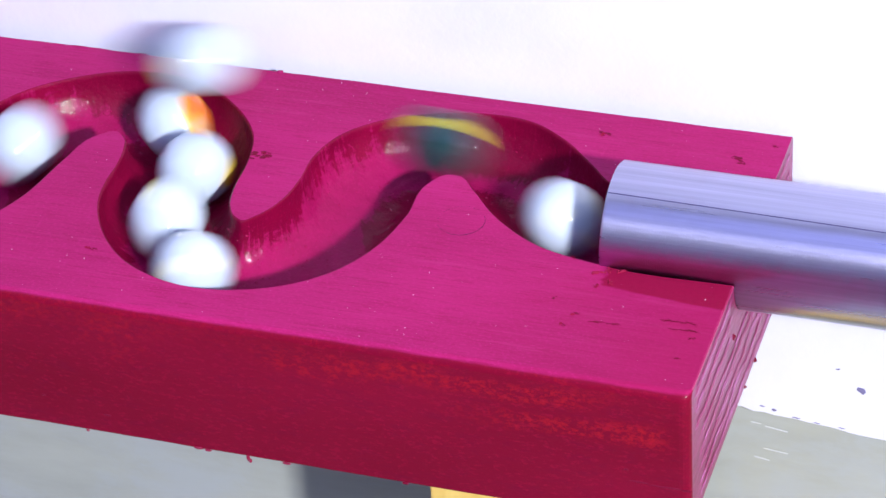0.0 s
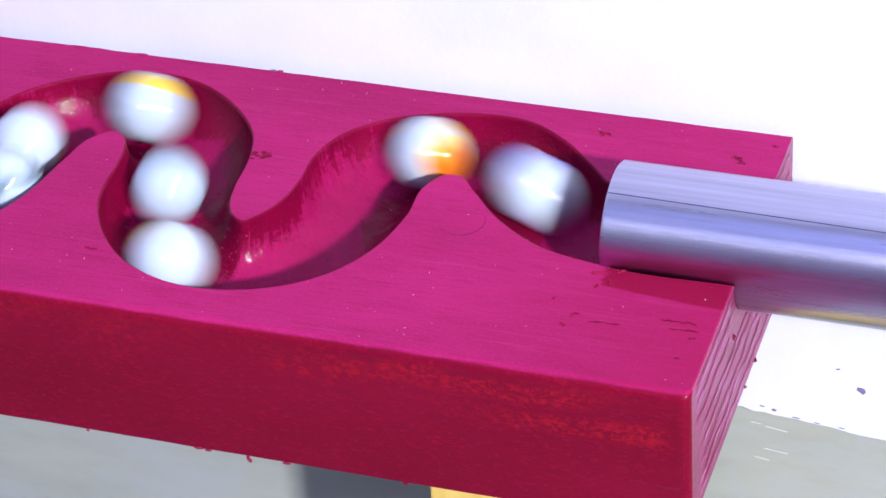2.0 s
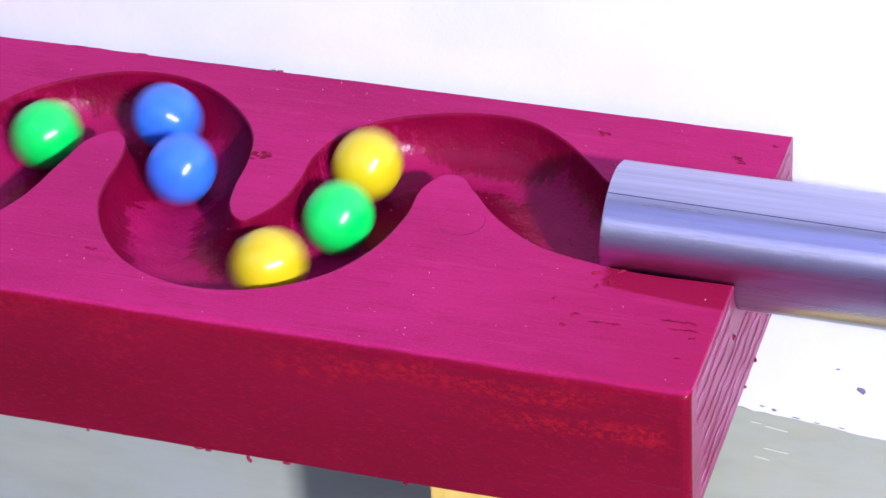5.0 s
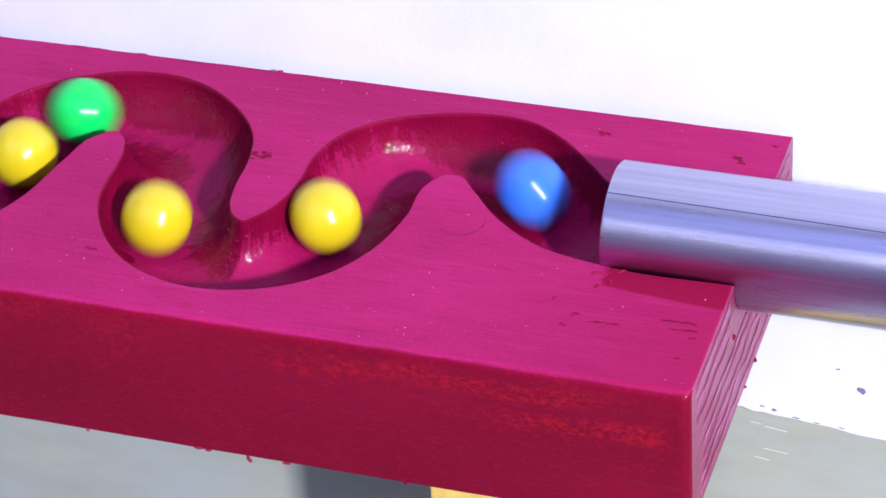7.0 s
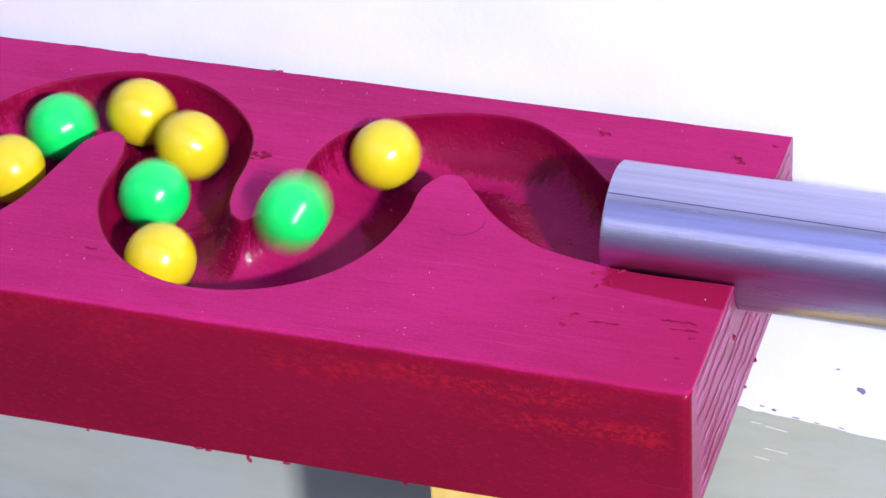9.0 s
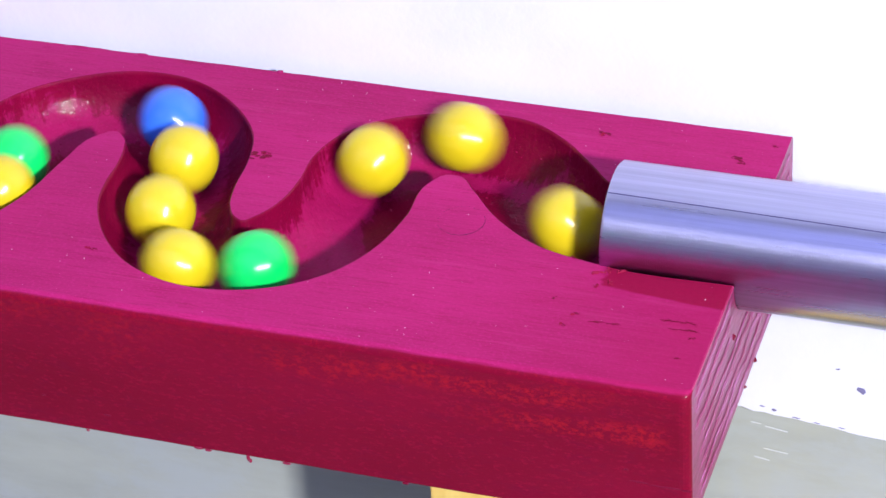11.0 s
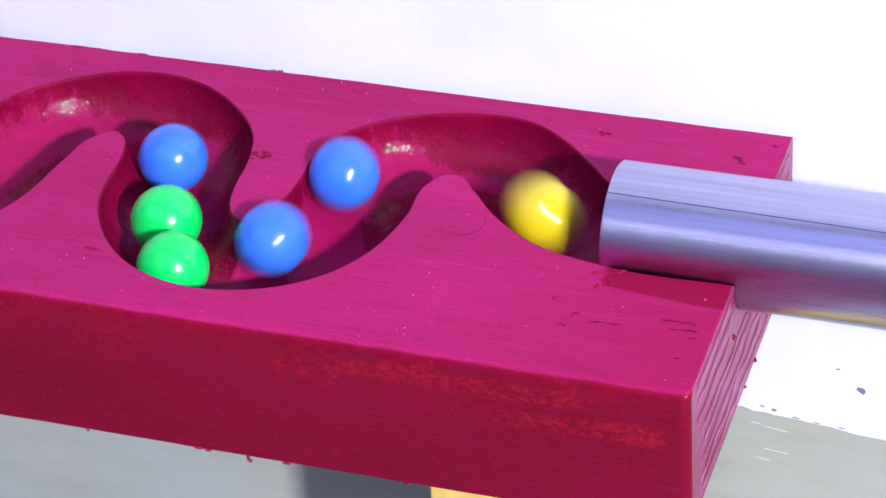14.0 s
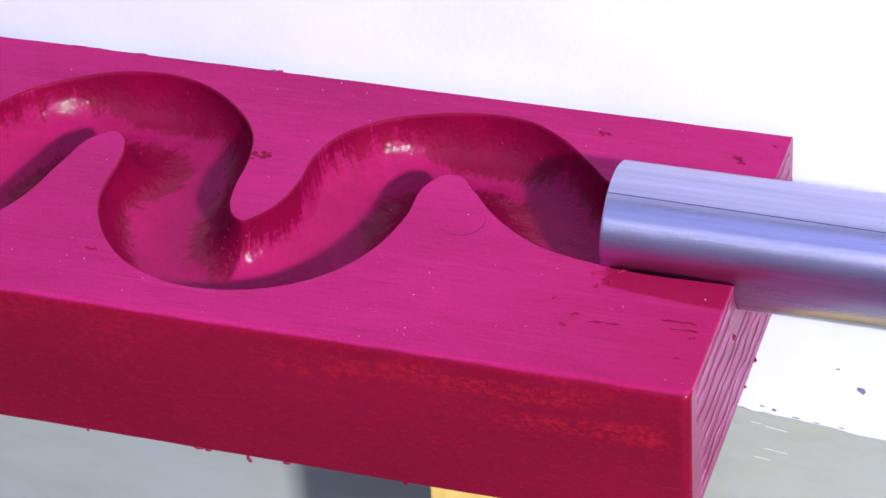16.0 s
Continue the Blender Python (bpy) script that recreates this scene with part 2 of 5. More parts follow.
MARBLE_LABEL = {
    "glass": "dark green clear glass marble with a yellow ribbon",
    "yellow": "glossy opaque yellow marble rolling along the red groove",
    "blue": "glossy opaque blue marble rolling along the red groove",
    "green": "glossy opaque bright green marble rolling along the groove",
    "white": "opaque white glass marble with a faint yellow streak",
    "white_orange": "opaque white glass marble with an orange and yellow swirl",
    "white_grey": "opaque white glass marble with dark grey streaks",
    "white_blue": "opaque white glass marble with a blue swirl",
}


# ---- mesh helpers ----
def mesh_of(name, bm, material, smooth=False):
    bmesh.ops.recalc_face_normals(bm, faces=bm.faces)
    me = bpy.data.meshes.new(name)
    bm.to_mesh(me)
    bm.free()
    for mat in material if isinstance(material, (list, tuple)) else [material]:
        me.materials.append(mat)
    if smooth:
        me.polygons.foreach_set("use_smooth", [True] * len(me.polygons))
    return me


def part(name, bm, material, parent=None, label="", smooth=False):
    ob = new(name, mesh_of(name, bm, material, smooth))
    ob.parent = parent
    return tagged(ob, label) if label else ob


def box(bm, x0, x1, y0, y1, z0, z1, bevel=0.0):
    made = bmesh.ops.create_cube(bm, size=1.0, matrix=Matrix.Translation(((x0 + x1) / 2, (y0 + y1) / 2, (z0 + z1) / 2)) @ Matrix.Diagonal((x1 - x0, y1 - y0, z1 - z0, 1)))
    if bevel:
        edges = list({e for v in made["verts"] for e in v.link_edges})
        bmesh.ops.bevel(bm, geom=edges, offset=bevel, segments=2, affect="EDGES", profile=0.5)
    return bm


def blob(bm, at, size, seed, turn=0.0):
    """A small lumpy flattened bead."""
    made = bmesh.ops.create_icosphere(bm, subdivisions=2, radius=1.0)
    m4 = Matrix.Translation(at) @ Matrix.Rotation(turn, 4, "Z") @ Matrix.Diagonal((*size, 1))
    for v in made["verts"]:
        v.co = m4 @ (v.co * (1 + 0.45 * noise.noise(v.co * 1.7 + Vector((seed, seed * 2.3, 0)))))
    return bm


def scrape(at, size, seed, turn=0.0):
    """A ragged cluster of small torn bits."""
    bm = bmesh.new()
    r = random.Random(int(seed * 10) + 3)
    for i in range(13):
        u, v = r.uniform(-0.8, 0.8), r.uniform(-0.7, 0.7)
        du = Matrix.Rotation(turn, 3, "Z") @ Vector((u * size[0], v * size[1], 0))
        k = r.uniform(0.10, 0.34)
        blob(bm, Vector(at) + du, (size[0] * k, size[1] * k * r.uniform(0.4, 1.0), size[2]), seed + i * 1.7, turn + r.uniform(-0.5, 0.5))
    return bm


def spline(points, n):
    """A smooth curve through the points, n steps between each two."""
    p = [Vector(q) * MM for q in points]
    out = []

    def slope(a, b, c):
        d1, d2 = (b - a).length, (c - b).length
        if d1 < 1e-9:
            return (c - b) / d2
        if d2 < 1e-9:
            return (b - a) / d1
        return ((b - a) / d1 * d2 + (c - b) / d2 * d1) / (d1 + d2)

    for i in range(len(p) - 1):
        a, b = p[i], p[i + 1]
        d = (b - a).length
        ta = slope(p[max(i - 1, 0)], a, b) * d
        tb = slope(a, b, p[min(i + 2, len(p) - 1)]) * d
        for k in range(n):
            t = k / n
            out.append((2 * t**3 - 3 * t * t + 1) * a + (t**3 - 2 * t * t + t) * ta + (3 * t * t - 2 * t**3) * b + (t**3 - t * t) * tb)
    return out + [p[-1]]


# ---- room ----
def plane_wall(name, x0, x1, y0, y1, z0, z1, material, label, category):
    return tagged(part(name, box(bmesh.new(), x0, x1, y0, y1, z0, z1), material), label, category, kind="structure")


WALL_Y, PANEL_Y = 0.0495, 0.048
plane_wall("floor", -2.6, 2.6, -2.6, 0.16, -1.0, -0.9, CONCRETE, "pale grey concrete workshop floor", "floor")
plane_wall("ceiling", -2.6, 2.6, -2.6, 0.16, 1.6, 1.7, PLASTER, "plain pale grey plaster ceiling", "ceiling")
wall = plane_wall("wall_north", -2.6, 2.6, WALL_Y, 0.16, -0.9, 1.6, GREY_WALL, "matt grey wall with a few pale scratches", "wall")
plane_wall("wall_south", -2.6, 2.6, -2.6, -2.5, -0.9, 1.6, PLASTER, "plain pale grey plaster wall", "wall")
plane_wall("wall_west", -2.6, -2.5, -2.5, WALL_Y, -0.9, 1.6, PLASTER, "plain pale grey plaster wall", "wall")
plane_wall("wall_east", 2.5, 2.6, -2.5, WALL_Y, -0.9, 1.6, PLASTER, "plain pale grey plaster wall", "wall")
for x, z, length, lean in ((-2.4, -88.4, 5.4, 8), (-2.5, -95.3, 5.8, 6), (-5.8, -98.3, 3.8, 9), (-7.4, -87.4, 2.4, 4)):
    bm = box(bmesh.new(), -length / 2 * MM, length / 2 * MM, -0.00015, 0.00015, -0.00016, 0.00016, 0.0001)
    bmesh.ops.rotate(bm, verts=bm.verts, matrix=Matrix.Rotation(radians(lean), 3, "Y"))
    bmesh.ops.translate(bm, verts=bm.verts, vec=(x * MM, WALL_Y, z * MM))
    part("scratch", bm, PALE, wall, "pale scratch in the grey paint")


def build_panel():
    """A tall white board fixed to the wall behind the track, hung a little askew."""
    lean = 0.1035
    bm = bmesh.new()
    n, half, tall = 700, 0.9, 1.35
    front, back = [], []
    for i in range(n + 1):
        u = -half + 2 * half * i / n
        w = 0.00035 * noise.noise(Vector((u * 90, 0, 0))) + 0.0005 * noise.noise(Vector((u * 330, 3, 0)))
        z = -0.0829 - lean * u + w
        front.append(bm.verts.new((u, PANEL_Y, z)))
        back.append(bm.verts.new((u, WALL_Y - 0.0005, z + 0.0004)))
    tops = [bm.verts.new((s * half + lean * tall * 0.9, y, -0.0829 - lean * s * half + tall)) for y in (PANEL_Y, WALL_Y - 0.0005) for s in (1, -1)]
    bm.faces.new(front + tops[:2])
    bm.faces.new(back + tops[2:])
    for i in range(n):
        bm.faces.new((front[i], front[i + 1], back[i + 1], back[i]))
    bm.faces.new((front[-1], back[-1], tops[2], tops[0]))
    bm.faces.new((front[0], back[0], tops[3], tops[1]))
    bm.faces.new((tops[0], tops[1], tops[3], tops[2]))
    panel = part("backing_panel", bm, WHITE_PANEL)
    tagged(panel, "tall white painted panel with a ragged lower edge on the wall", "panel")
    for i, (x, z, a, c, t) in enumerate(((17.7, -71.4, 1.3, 0.8, -0.6), (-9.5, -70.9, 0.9, 0.5, 0.2), (-2.7, -81.2, 0.6, 0.45, 0), (12.0, -66.0, 0.6, 0.2, 0.3), (-44.0, 46.0, 0.3, 0.3, 0), (2.6, -82.6, 1.1, 0.18, -0.1), (7.4, -83.2, 0.8, 0.16, -0.12), (-5.6, -80.6, 0.7, 0.2, -0.1), (13.4, -83.6, 0.9, 0.15, -0.1))):
        bm = blob(bmesh.new(), (0, 0, 0), (a * MM, c * MM, 0.00015), i * 3.1, t)
        bmesh.ops.rotate(bm, verts=bm.verts, matrix=Matrix.Rotation(radians(90), 3, "X"))
        bmesh.ops.translate(bm, verts=bm.verts, vec=(x * MM, PANEL_Y, z * MM))
        part("smudge", bm, SMUDGE, panel, "blue-grey smudge on the white paint")
    return panel


build_panel()


# ---- support under the track ----
def build_support():
    post = new("support_post")
    tagged(post, "yellow pine support post standing under the red track", "post")
    part("timber", box(bmesh.new(), -0.0664, -0.020, -0.0150, 0.0300, -0.26, -0.0352, 0.0006), PINE, post, "yellow pine timber block")
    part("foot", box(bmesh.new(), -0.0664, -0.020, -0.0150, 0.0300, -0.9, -0.2604, 0.0006), PINE, post)
    return post


build_support()

# ---- the track: one long board with a winding groove ----
LIP_BACK = [(-1330, -17), (-260, -17), (-205, -17), (-189, -11), (-182, 1), (-177.9, 12.7), (-170.8, 24.7), (-161.4, 32.2), (-150.1, 37),
            (-136.9, 37.1), (-121.6, 28.6), (-113.9, 18.6), (-111.8, 9.7), (-111.1, -0.8), (-109.9, -6.2), (-107.6, -9.8), (-105.2, -11.1),
            (-102.5, -8.6), (-99.5, -3), (-98, 5.3), (-97.9, 14), (-94.7, 23.4), (-87.3, 30.9), (-77.7, 35.5), (-66, 38.1),
            (-55.4, 37.3), (-46.3, 32.1), (-37.8, 24.1), (-32, 18.8), (-26, 18.5), (0.83, 18.5)]
LIP_FRONT = [(-1330, -41), (-260, -41), (-205, -41.3), (-176, -38.5), (-163, -27), (-155.1, -12.9), (-151.9, 1.1), (-148.8, 11.1), (-144.7, 14.2),
             (-141.7, 12.2), (-140.1, 8.4), (-139.1, 2), (-139, -3.9), (-137.8, -11.1), (-133.7, -19.5), (-123.5, -29.8), (-108.3, -34.5),
             (-96.5, -32.9), (-87, -28.5), (-80.4, -22.7), (-74.9, -13.6), (-71.8, -1.2), (-70.9, 10.4), (-67.8, 14.7), (-64.7, 14.8),
             (-60.5, 10.7), (-53.5, 3), (-42.1, -4.8), (-28, -8.3), (-24, -8.9), (0.47, -9)]
HALF, THICK, LEFT = 0.045, 0.035, -1.33
TUBE_Y, TUBE_Z, TUBE_R, TUBE_IN, TUBE_X0, TUBE_X1 = 0.0048, 0.0003, 0.0137, 0.0118, -0.0278, 1.3


def end_x(y):
    return 0.0131 * (y + HALF)


def groove_z(s):
    if abs(s) >= 1:
        return 0.0 if abs(s) > 1 else -0.00025
    return -0.012 * (1 - abs(s) ** 2.5) ** (1 / 1.9)


# how far the enamel reaches in from either lip: (place along the lips, -1 at the back lip to 1 at the front lip)
BARE_FROM = [(0, -.85), (5.4, -.95), (6.4, -.95), (6.9, -.88), (7.6, -.72), (8, -.46), (8.7, -.42), (9.3, -.54), (10, -.76), (10.6, -.6), (11.8, -.5),
             (12.3, -.3), (14, -.34), (14.6, -.42), (15.8, -.36), (16.1, -.9), (17, -.88), (18.6, -.82), (19, -.95), (21.2, -.92), (21.8, -.88), (22.4, -.9),
             (22.9, -.72), (23.4, -.42), (24.3, -.38), (25.1, -.46), (26.1, -.88), (27.4, -.7), (30, -.7)]
BARE_TO = [(0, .75), (4.4, .75), (4.8, .2), (5.1, -.1), (6.2, -.12), (8.5, -.05), (9.3, -.14), (9.9, -.12), (10.4, .02), (10.8, .32), (11.3, .62), (12, .74), (14, .66),
           (15, .85), (19.8, .85), (20.3, .3), (20.6, -.1), (21.6, -.15), (22.3, -.05), (24.1, .06), (25.6, -.12), (26.2, 0), (26.8, .5), (27.5, .85), (30, .85)]


def build_board():
    bm = bmesh.new()
    tag_along, tag_across, tag_bare = (bm.verts.layers.float.new(k) for k in ("along", "across", "bare"))
    a, b = spline(LIP_BACK, 14), spline(LIP_FRONT, 14)
    n, cols = len(a), 36
    # denser towards the steep sides
    ss = [math.sin(math.pi / 2 * (-1 + 2 * j / cols)) for j in range(cols + 1)]
    ss = [-1.025, -1.0] + ss[1:-1] + [1.0, 1.025]
    cols = len(ss) - 1
    grid, run = [], 0.0
    for i in range(n):
        row = []
        run += ((a[i] + b[i]) / 2 - (a[max(i - 1, 0)] + b[max(i - 1, 0)]) / 2).length
        low, high = (float(np.interp(i / 14, *zip(*table))) for table in (BARE_FROM, BARE_TO))
        for s in ss:
            x, y = a[i] * (1 - s) / 2 + b[i] * (1 + s) / 2
            z = groove_z(s)
            rr = math.hypot(y - TUBE_Y, z - TUBE_Z)
            if x > TUBE_X0 - 0.0005 and abs(s) <= 1 and rr < TUBE_R + 0.0001:
                k = (TUBE_R + 0.0001) / max(rr, 1e-6)
                y, z = TUBE_Y + (y - TUBE_Y) * k, min(TUBE_Z + (z - TUBE_Z) * k, z)
            if abs(s) < 0.98 and x < -0.03:
                z += 0.00018 * noise.noise(Vector((x * 260, y * 260, 0)))
            v = bm.verts.new((x, y, z))
            v[tag_along], v[tag_across], v[tag_bare] = run, s, min(s - low, high - s)
            row.append(v)
        grid.append(row)
    for i in range(n - 1):
        for j in range(cols):
            f = bm.faces.new((grid[i][j], grid[i][j + 1], grid[i + 1][j + 1], grid[i + 1][j]))
            f.material_index, f.smooth = 1, True
    # long edges, a little wavy as sawn
    xs = [LEFT + (-0.004 - LEFT) * (k / 420) for k in range(421)] + [-0.003, -0.0022, -0.0015, -0.0009, -0.0004, -0.0001, 0.0]
    last = len(xs) - 1
    near = range(last + 1)

    def rail(y, z, wy, wz, seed):
        out = []
        for k in near:
            x = xs[k] + end_x(y) * max(0.0, 1 + xs[k] / 0.004)
            inset = 0.0016 * (1 - math.sqrt(1 - min(1.0, max(0.0, (xs[k] + 0.0022) / 0.0022)) ** 2)) if y < 0 else 0.0
            p = Vector((x * 90, seed, 0))
            q = Vector((x * 300, seed + 5, 0))
            lump = noise.noise(p) * 0.6 + max(0, noise.noise(q) - 0.25) * 1.2
            out.append(bm.verts.new((x, y + inset + wy * lump, z + wz * lump)))
        return out

    back = [rail(HALF - 0.0009, 0, 0.0006, 0, 1.0), rail(HALF - 0.0003, -0.0003, 0.0006, 0, 1.0), rail(HALF, -0.001, 0.0006, 0, 1.0), rail(HALF, -THICK, 0.0, 0.0002, 3.0)]
    r = 0.0020
    front = [rail(-HALF + r * (1 - math.sin(t)), -r * (1 - math.cos(t)), 0.0001, 0, 7.0) for t in (0, 0.4, 0.8, 1.2, math.pi / 2)]
    front.append(rail(-HALF, -THICK + 0.0003, 0, 0.0003, 9.0))
    for ring in ([row[0] for row in grid] + back[0][::-1], [row[-1] for row in grid] + front[0][::-1]):
        flat = [Vector((v.co.x, v.co.y)) for v in ring]
        k = len(ring)
        _, _, faces, origin, _, _ = geometry.delaunay_2d_cdt(flat, [(i, (i + 1) % k) for i in range(k)], [], 1, 1e-7)
        for f in faces:
            corner = [ring[origin[i][0]] for i in f]
            if len(set(corner)) == 3:
                bm.faces.new(corner)
    for rails in (back, front):
        for u, v in zip(rails, rails[1:]):
            for k in range(last):
                f = bm.faces.new((u[k], u[k + 1], v[k + 1], v[k]))
                f.smooth = rails is front and v is not front[-1]
    for k in range(last):
        bm.faces.new((back[-1][k], back[-1][k + 1], front[-1][k + 1], front[-1][k]))
    for k, i in ((last, -1), (0, 0)):
        ring = [c[k] for c in reversed(back)] + grid[i] + [c[k] for c in front]
        for tri in geometry.tessellate_polygon([[Vector((v.co.y, v.co.z, 0)) for v in ring]]):
            bm.faces.new([ring[t] for t in tri]).material_index = 2
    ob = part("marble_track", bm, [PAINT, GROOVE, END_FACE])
    return tagged(ob, "crimson painted wooden board with a winding routed marble groove", "marble track")


board = build_board()


def on_board(name, bm, material, label=""):
    return part(name, bm, material, board, label)


# ragged end grain at the sawn end
rng = random.Random(5)
z = -0.0022
while z > -0.0338:
    h = rng.uniform(0.0009, 0.0019)
    spans = [(-0.0424, -0.0092), (0.0190, 0.0444)] if z > -0.0135 else [(-0.0424, 0.0444)]
    for y0, y1 in spans:
        bm = bmesh.new()
        k = 26
        rows = []
        for i in range(k + 1):
            y = y0 + (y1 - y0) * i / k
            c = z + 0.0016 * noise.noise(Vector((y * 90, z * 900, 0))) - 0.0012 * ((y / 0.045) ** 2)
            if z > -0.0135 and y > -0.0125 and y < 0:
                c = min(c, z)
            x = end_x(y) + 0.0001
            g = h * (0.65 + 0.5 * noise.noise(Vector((y * 220, z * 700, 4))))
            out = max(0.00006, 0.00012 + 0.0001 * noise.noise(Vector((y * 150, z * 500, 8))))
            c = max(min(c, -0.0012), -THICK + g + 0.0002)
            fade = min(1.0, i / 3, (k - i) / 3)
            x, out, g = x - 0.0003 * (1 - fade), out * fade, g * (0.3 + 0.7 * fade)
            rows.append([bm.verts.new(p) for p in ((x, y, c + g), (x + out, y, c + g * 0.3), (x + out * 0.8, y, c - g * 0.4), (x, y, c - g))])
        for p, q in zip(rows, rows[1:]):
            for j in range(3):
                bm.faces.new((p[j], p[j + 1], q[j + 1], q[j]))
        on_board("grain_ridge", bm, END_GRAIN, "ragged crimson end grain ridge with its pale sheen painted in")
    z -= rng.uniform(0.0034, 0.0048)

# arris along the top of the sawn end, its highlight painted in paler
bm = bmesh.new()
rows = []
for i in range(60):
    y = -0.0428 + 0.0334 * i / 59
    w = 0.00022 + 0.00012 * noise.noise(Vector((y * 400, 0, 2)))
    x = end_x(y)
    rows.append([bm.verts.new(p) for p in ((x - w, y, 0.00001), (x + 0.00004, y, -0.00002), (x + 0.0001, y, -w * 1.6))])
for p, q in zip(rows, rows[1:]):
    for j in range(2):
        bm.faces.new((p[j], p[j + 1], q[j + 1], q[j]))
on_board("edge_glint", bm, EDGE_GLINT, "pale strip painted as the highlight on the end's top edge")

# nicks, drips and flakes in the paint
for i, (x, y, a, b, t) in enumerate(((-109.8, 12.4, 2.3, 1.7, 0.2), (-108.2, 12.6, 1.2, 1.2, 0.4), (-38.3, 36.5, 1.6, 1.3, 0.1), (-8.7, 33.4, 1.8, 1.4, -0.3), (-7.1, 32.6, 1.0, 0.9, 0), (-132.9, -27.4, 1.5, 0.45, 0), (-29.8, -29.2, 0.7, 0.5, 0), (-3.7, -27.6, 0.8, 0.4, 0.3), (-5.1, -34.3, 0.8, 0.35, 0), (-33.6, -21.2, 0.6, 0.4, 0.9), (-28, -25.1, 0.8, 0.35, 0), (-22, -26.8, 3.6, 0.22, 0.05), (-6, -25.4, 3.2, 0.25, 0.03), (-8, -23.2, 4.4, 0.18, 0.04), (-68, 30, 0.5, 0.3, 0), (-1.5, 40, 0.7, 0.4, 0))):
    on_board("nick", scrape((x * MM, y * MM, 0), (a * MM, b * MM, 0.00012), i * 1.9, t), SCAR, "dark nick in the crimson paint")
for i, (x, y, z, a) in enumerate(((-27.5, -11.2, 0.2, 1.3), (-25.2, -10.4, 0.3, 1.6), (-24.0, -14.0, 0.2, 1.2), (-22.6, -9.9, 0.3, 1.0), (-26.5, -15.5, 0.15, 0.9), (-33.4, -7.6, 0.2, 0.7), (-28.6, -25.6, 0.15, 0.6), (-30.2, -29.0, 0.15, 0.5), (-109.2, 13.2, 0.1, 0.8), (-133.6, -27.2, 0.1, 0.7), (-39.0, 36.2, 0.1, 0.8))):
    on_board("paint_flake", scrape((x * MM, y * MM, z * MM * 0.4), (a * MM, a * 0.6 * MM, 0.0002), i * 2.7 + 0.4, 0.5 + i), FLAKE, "lifted red paint flake")
for i, (x, y, z, a, c) in enumerate(((-105.8, -45, -34.8, 1.2, 0.35), (-103.6, -45, -35.0, 0.8, 0.3), (-94.6, -45.0, -35.4, 0.4, 0.9), (-94.2, -45.0, -36.0, 0.35, 0.5), (-86, -45, -35.0, 1.0, 0.25), (-131, -45, -35.0, 0.5, 0.25), (0.8, 10.0, -34.7, 0.4, 0.8), (0.5, -9.3, -13.3, 0.4, 0.8), (0.5, 1.0, -35.0, 0.5, 0.4), (-60, -45, -35.0, 0.7, 0.2))):
    on_board("drip", blob(bmesh.new(), (x * MM, y * MM, z * MM), (a * MM, 0.0003, c * MM), i * 1.3 + 9), DRIP if i < 6 else SCAR, "dried drip of crimson paint")
for i, (x, z, a) in enumerate(((-125.8, -29.8, 0.9), (-13.0, -21.2, 0.5), (-5.0, -24.3, 3.2), (-10.4, -24.0, 2.0), (-0.8, -24.4, 1.2), (-140, -27, 0.5))):
    on_board("nick", blob(bmesh.new(), (x * MM, -0.045, z * MM), (a * MM, 0.00015, 0.00025), i * 3.3 + 2), SCAR, "dark nick in the crimson paint")
for i, (x, y, a, c) in enumerate(((-166.0, 44.0, 2.6, 0.30), (-150.5, 44.1, 1.6, 0.26), (-116.8, 44.3, 0.8, 0.36))):
    on_board("paint_bead", blob(bmesh.new(), (x * MM, y * MM, -0.0001), (a * MM, 0.0007, c * MM), i * 2.1 + 4), BEAD, "dried bead of crimson paint on the edge")
# faint pencilled circle
bm = bmesh.new()
ring = []
for i in range(72):
    t = 2 * math.pi * i / 72
    w = 0.00001 + 0.00008 * max(0.0, math.cos(t + 0.9)) + 0.00004 * noise.noise(Vector((math.cos(t) * 2, math.sin(t) * 2, 3)))
    ring.append([bm.verts.new((-0.0597 + (0.0050 + d) * math.cos(t), -0.0006 + (0.0050 + d) * math.sin(t), h)) for d, h in ((-w, 0.000002), (0, 0.6 * w), (w, 0.000002))])
for i in range(72):
    p, q = ring[i], ring[(i + 1) % 72]
    for j in range(2):
        bm.faces.new((p[j], p[j + 1], q[j + 1], q[j]))
on_board("pencil_circle", bm, GRAPHITE, "faint pencilled circle on the paint")
# pale dust on the paint
BED = list(zip(spline(LIP_BACK, 6), spline(LIP_FRONT, 6)))
bm = bmesh.new()
rng = random.Random(11)
for i in range(260):
    x, y = rng.uniform(-0.19, -0.002), rng.uniform(-0.043, 0.043)
    if any((p + q - Vector((2 * x, 2 * y))).length < 1.06 * (p - q).length for p, q in BED):
        continue
    s = rng.choice((0.00005, 0.00006, 0.00008, 0.00009, 0.00014)) * rng.uniform(0.7, 1.2)
    blob(bm, (x, y, 0.00003), (s, s * rng.uniform(0.4, 1), s * 0.6), i * 0.7, rng.uniform(0, 3))
tagged(on_board("dust", bm, DUST, "pale dust specks on the paint"), kind="stuff")


# small hardened nibs in the gloss paint of the groove
bm = bmesh.new()
rng = random.Random(23)
LONG = list(zip(spline(LIP_BACK, 14), spline(LIP_FRONT, 14)))


def bed(i, s):
    x, y = LONG[i][0] * (1 - s) / 2 + LONG[i][1] * (1 + s) / 2
    return Vector((x, y, groove_z(s)))


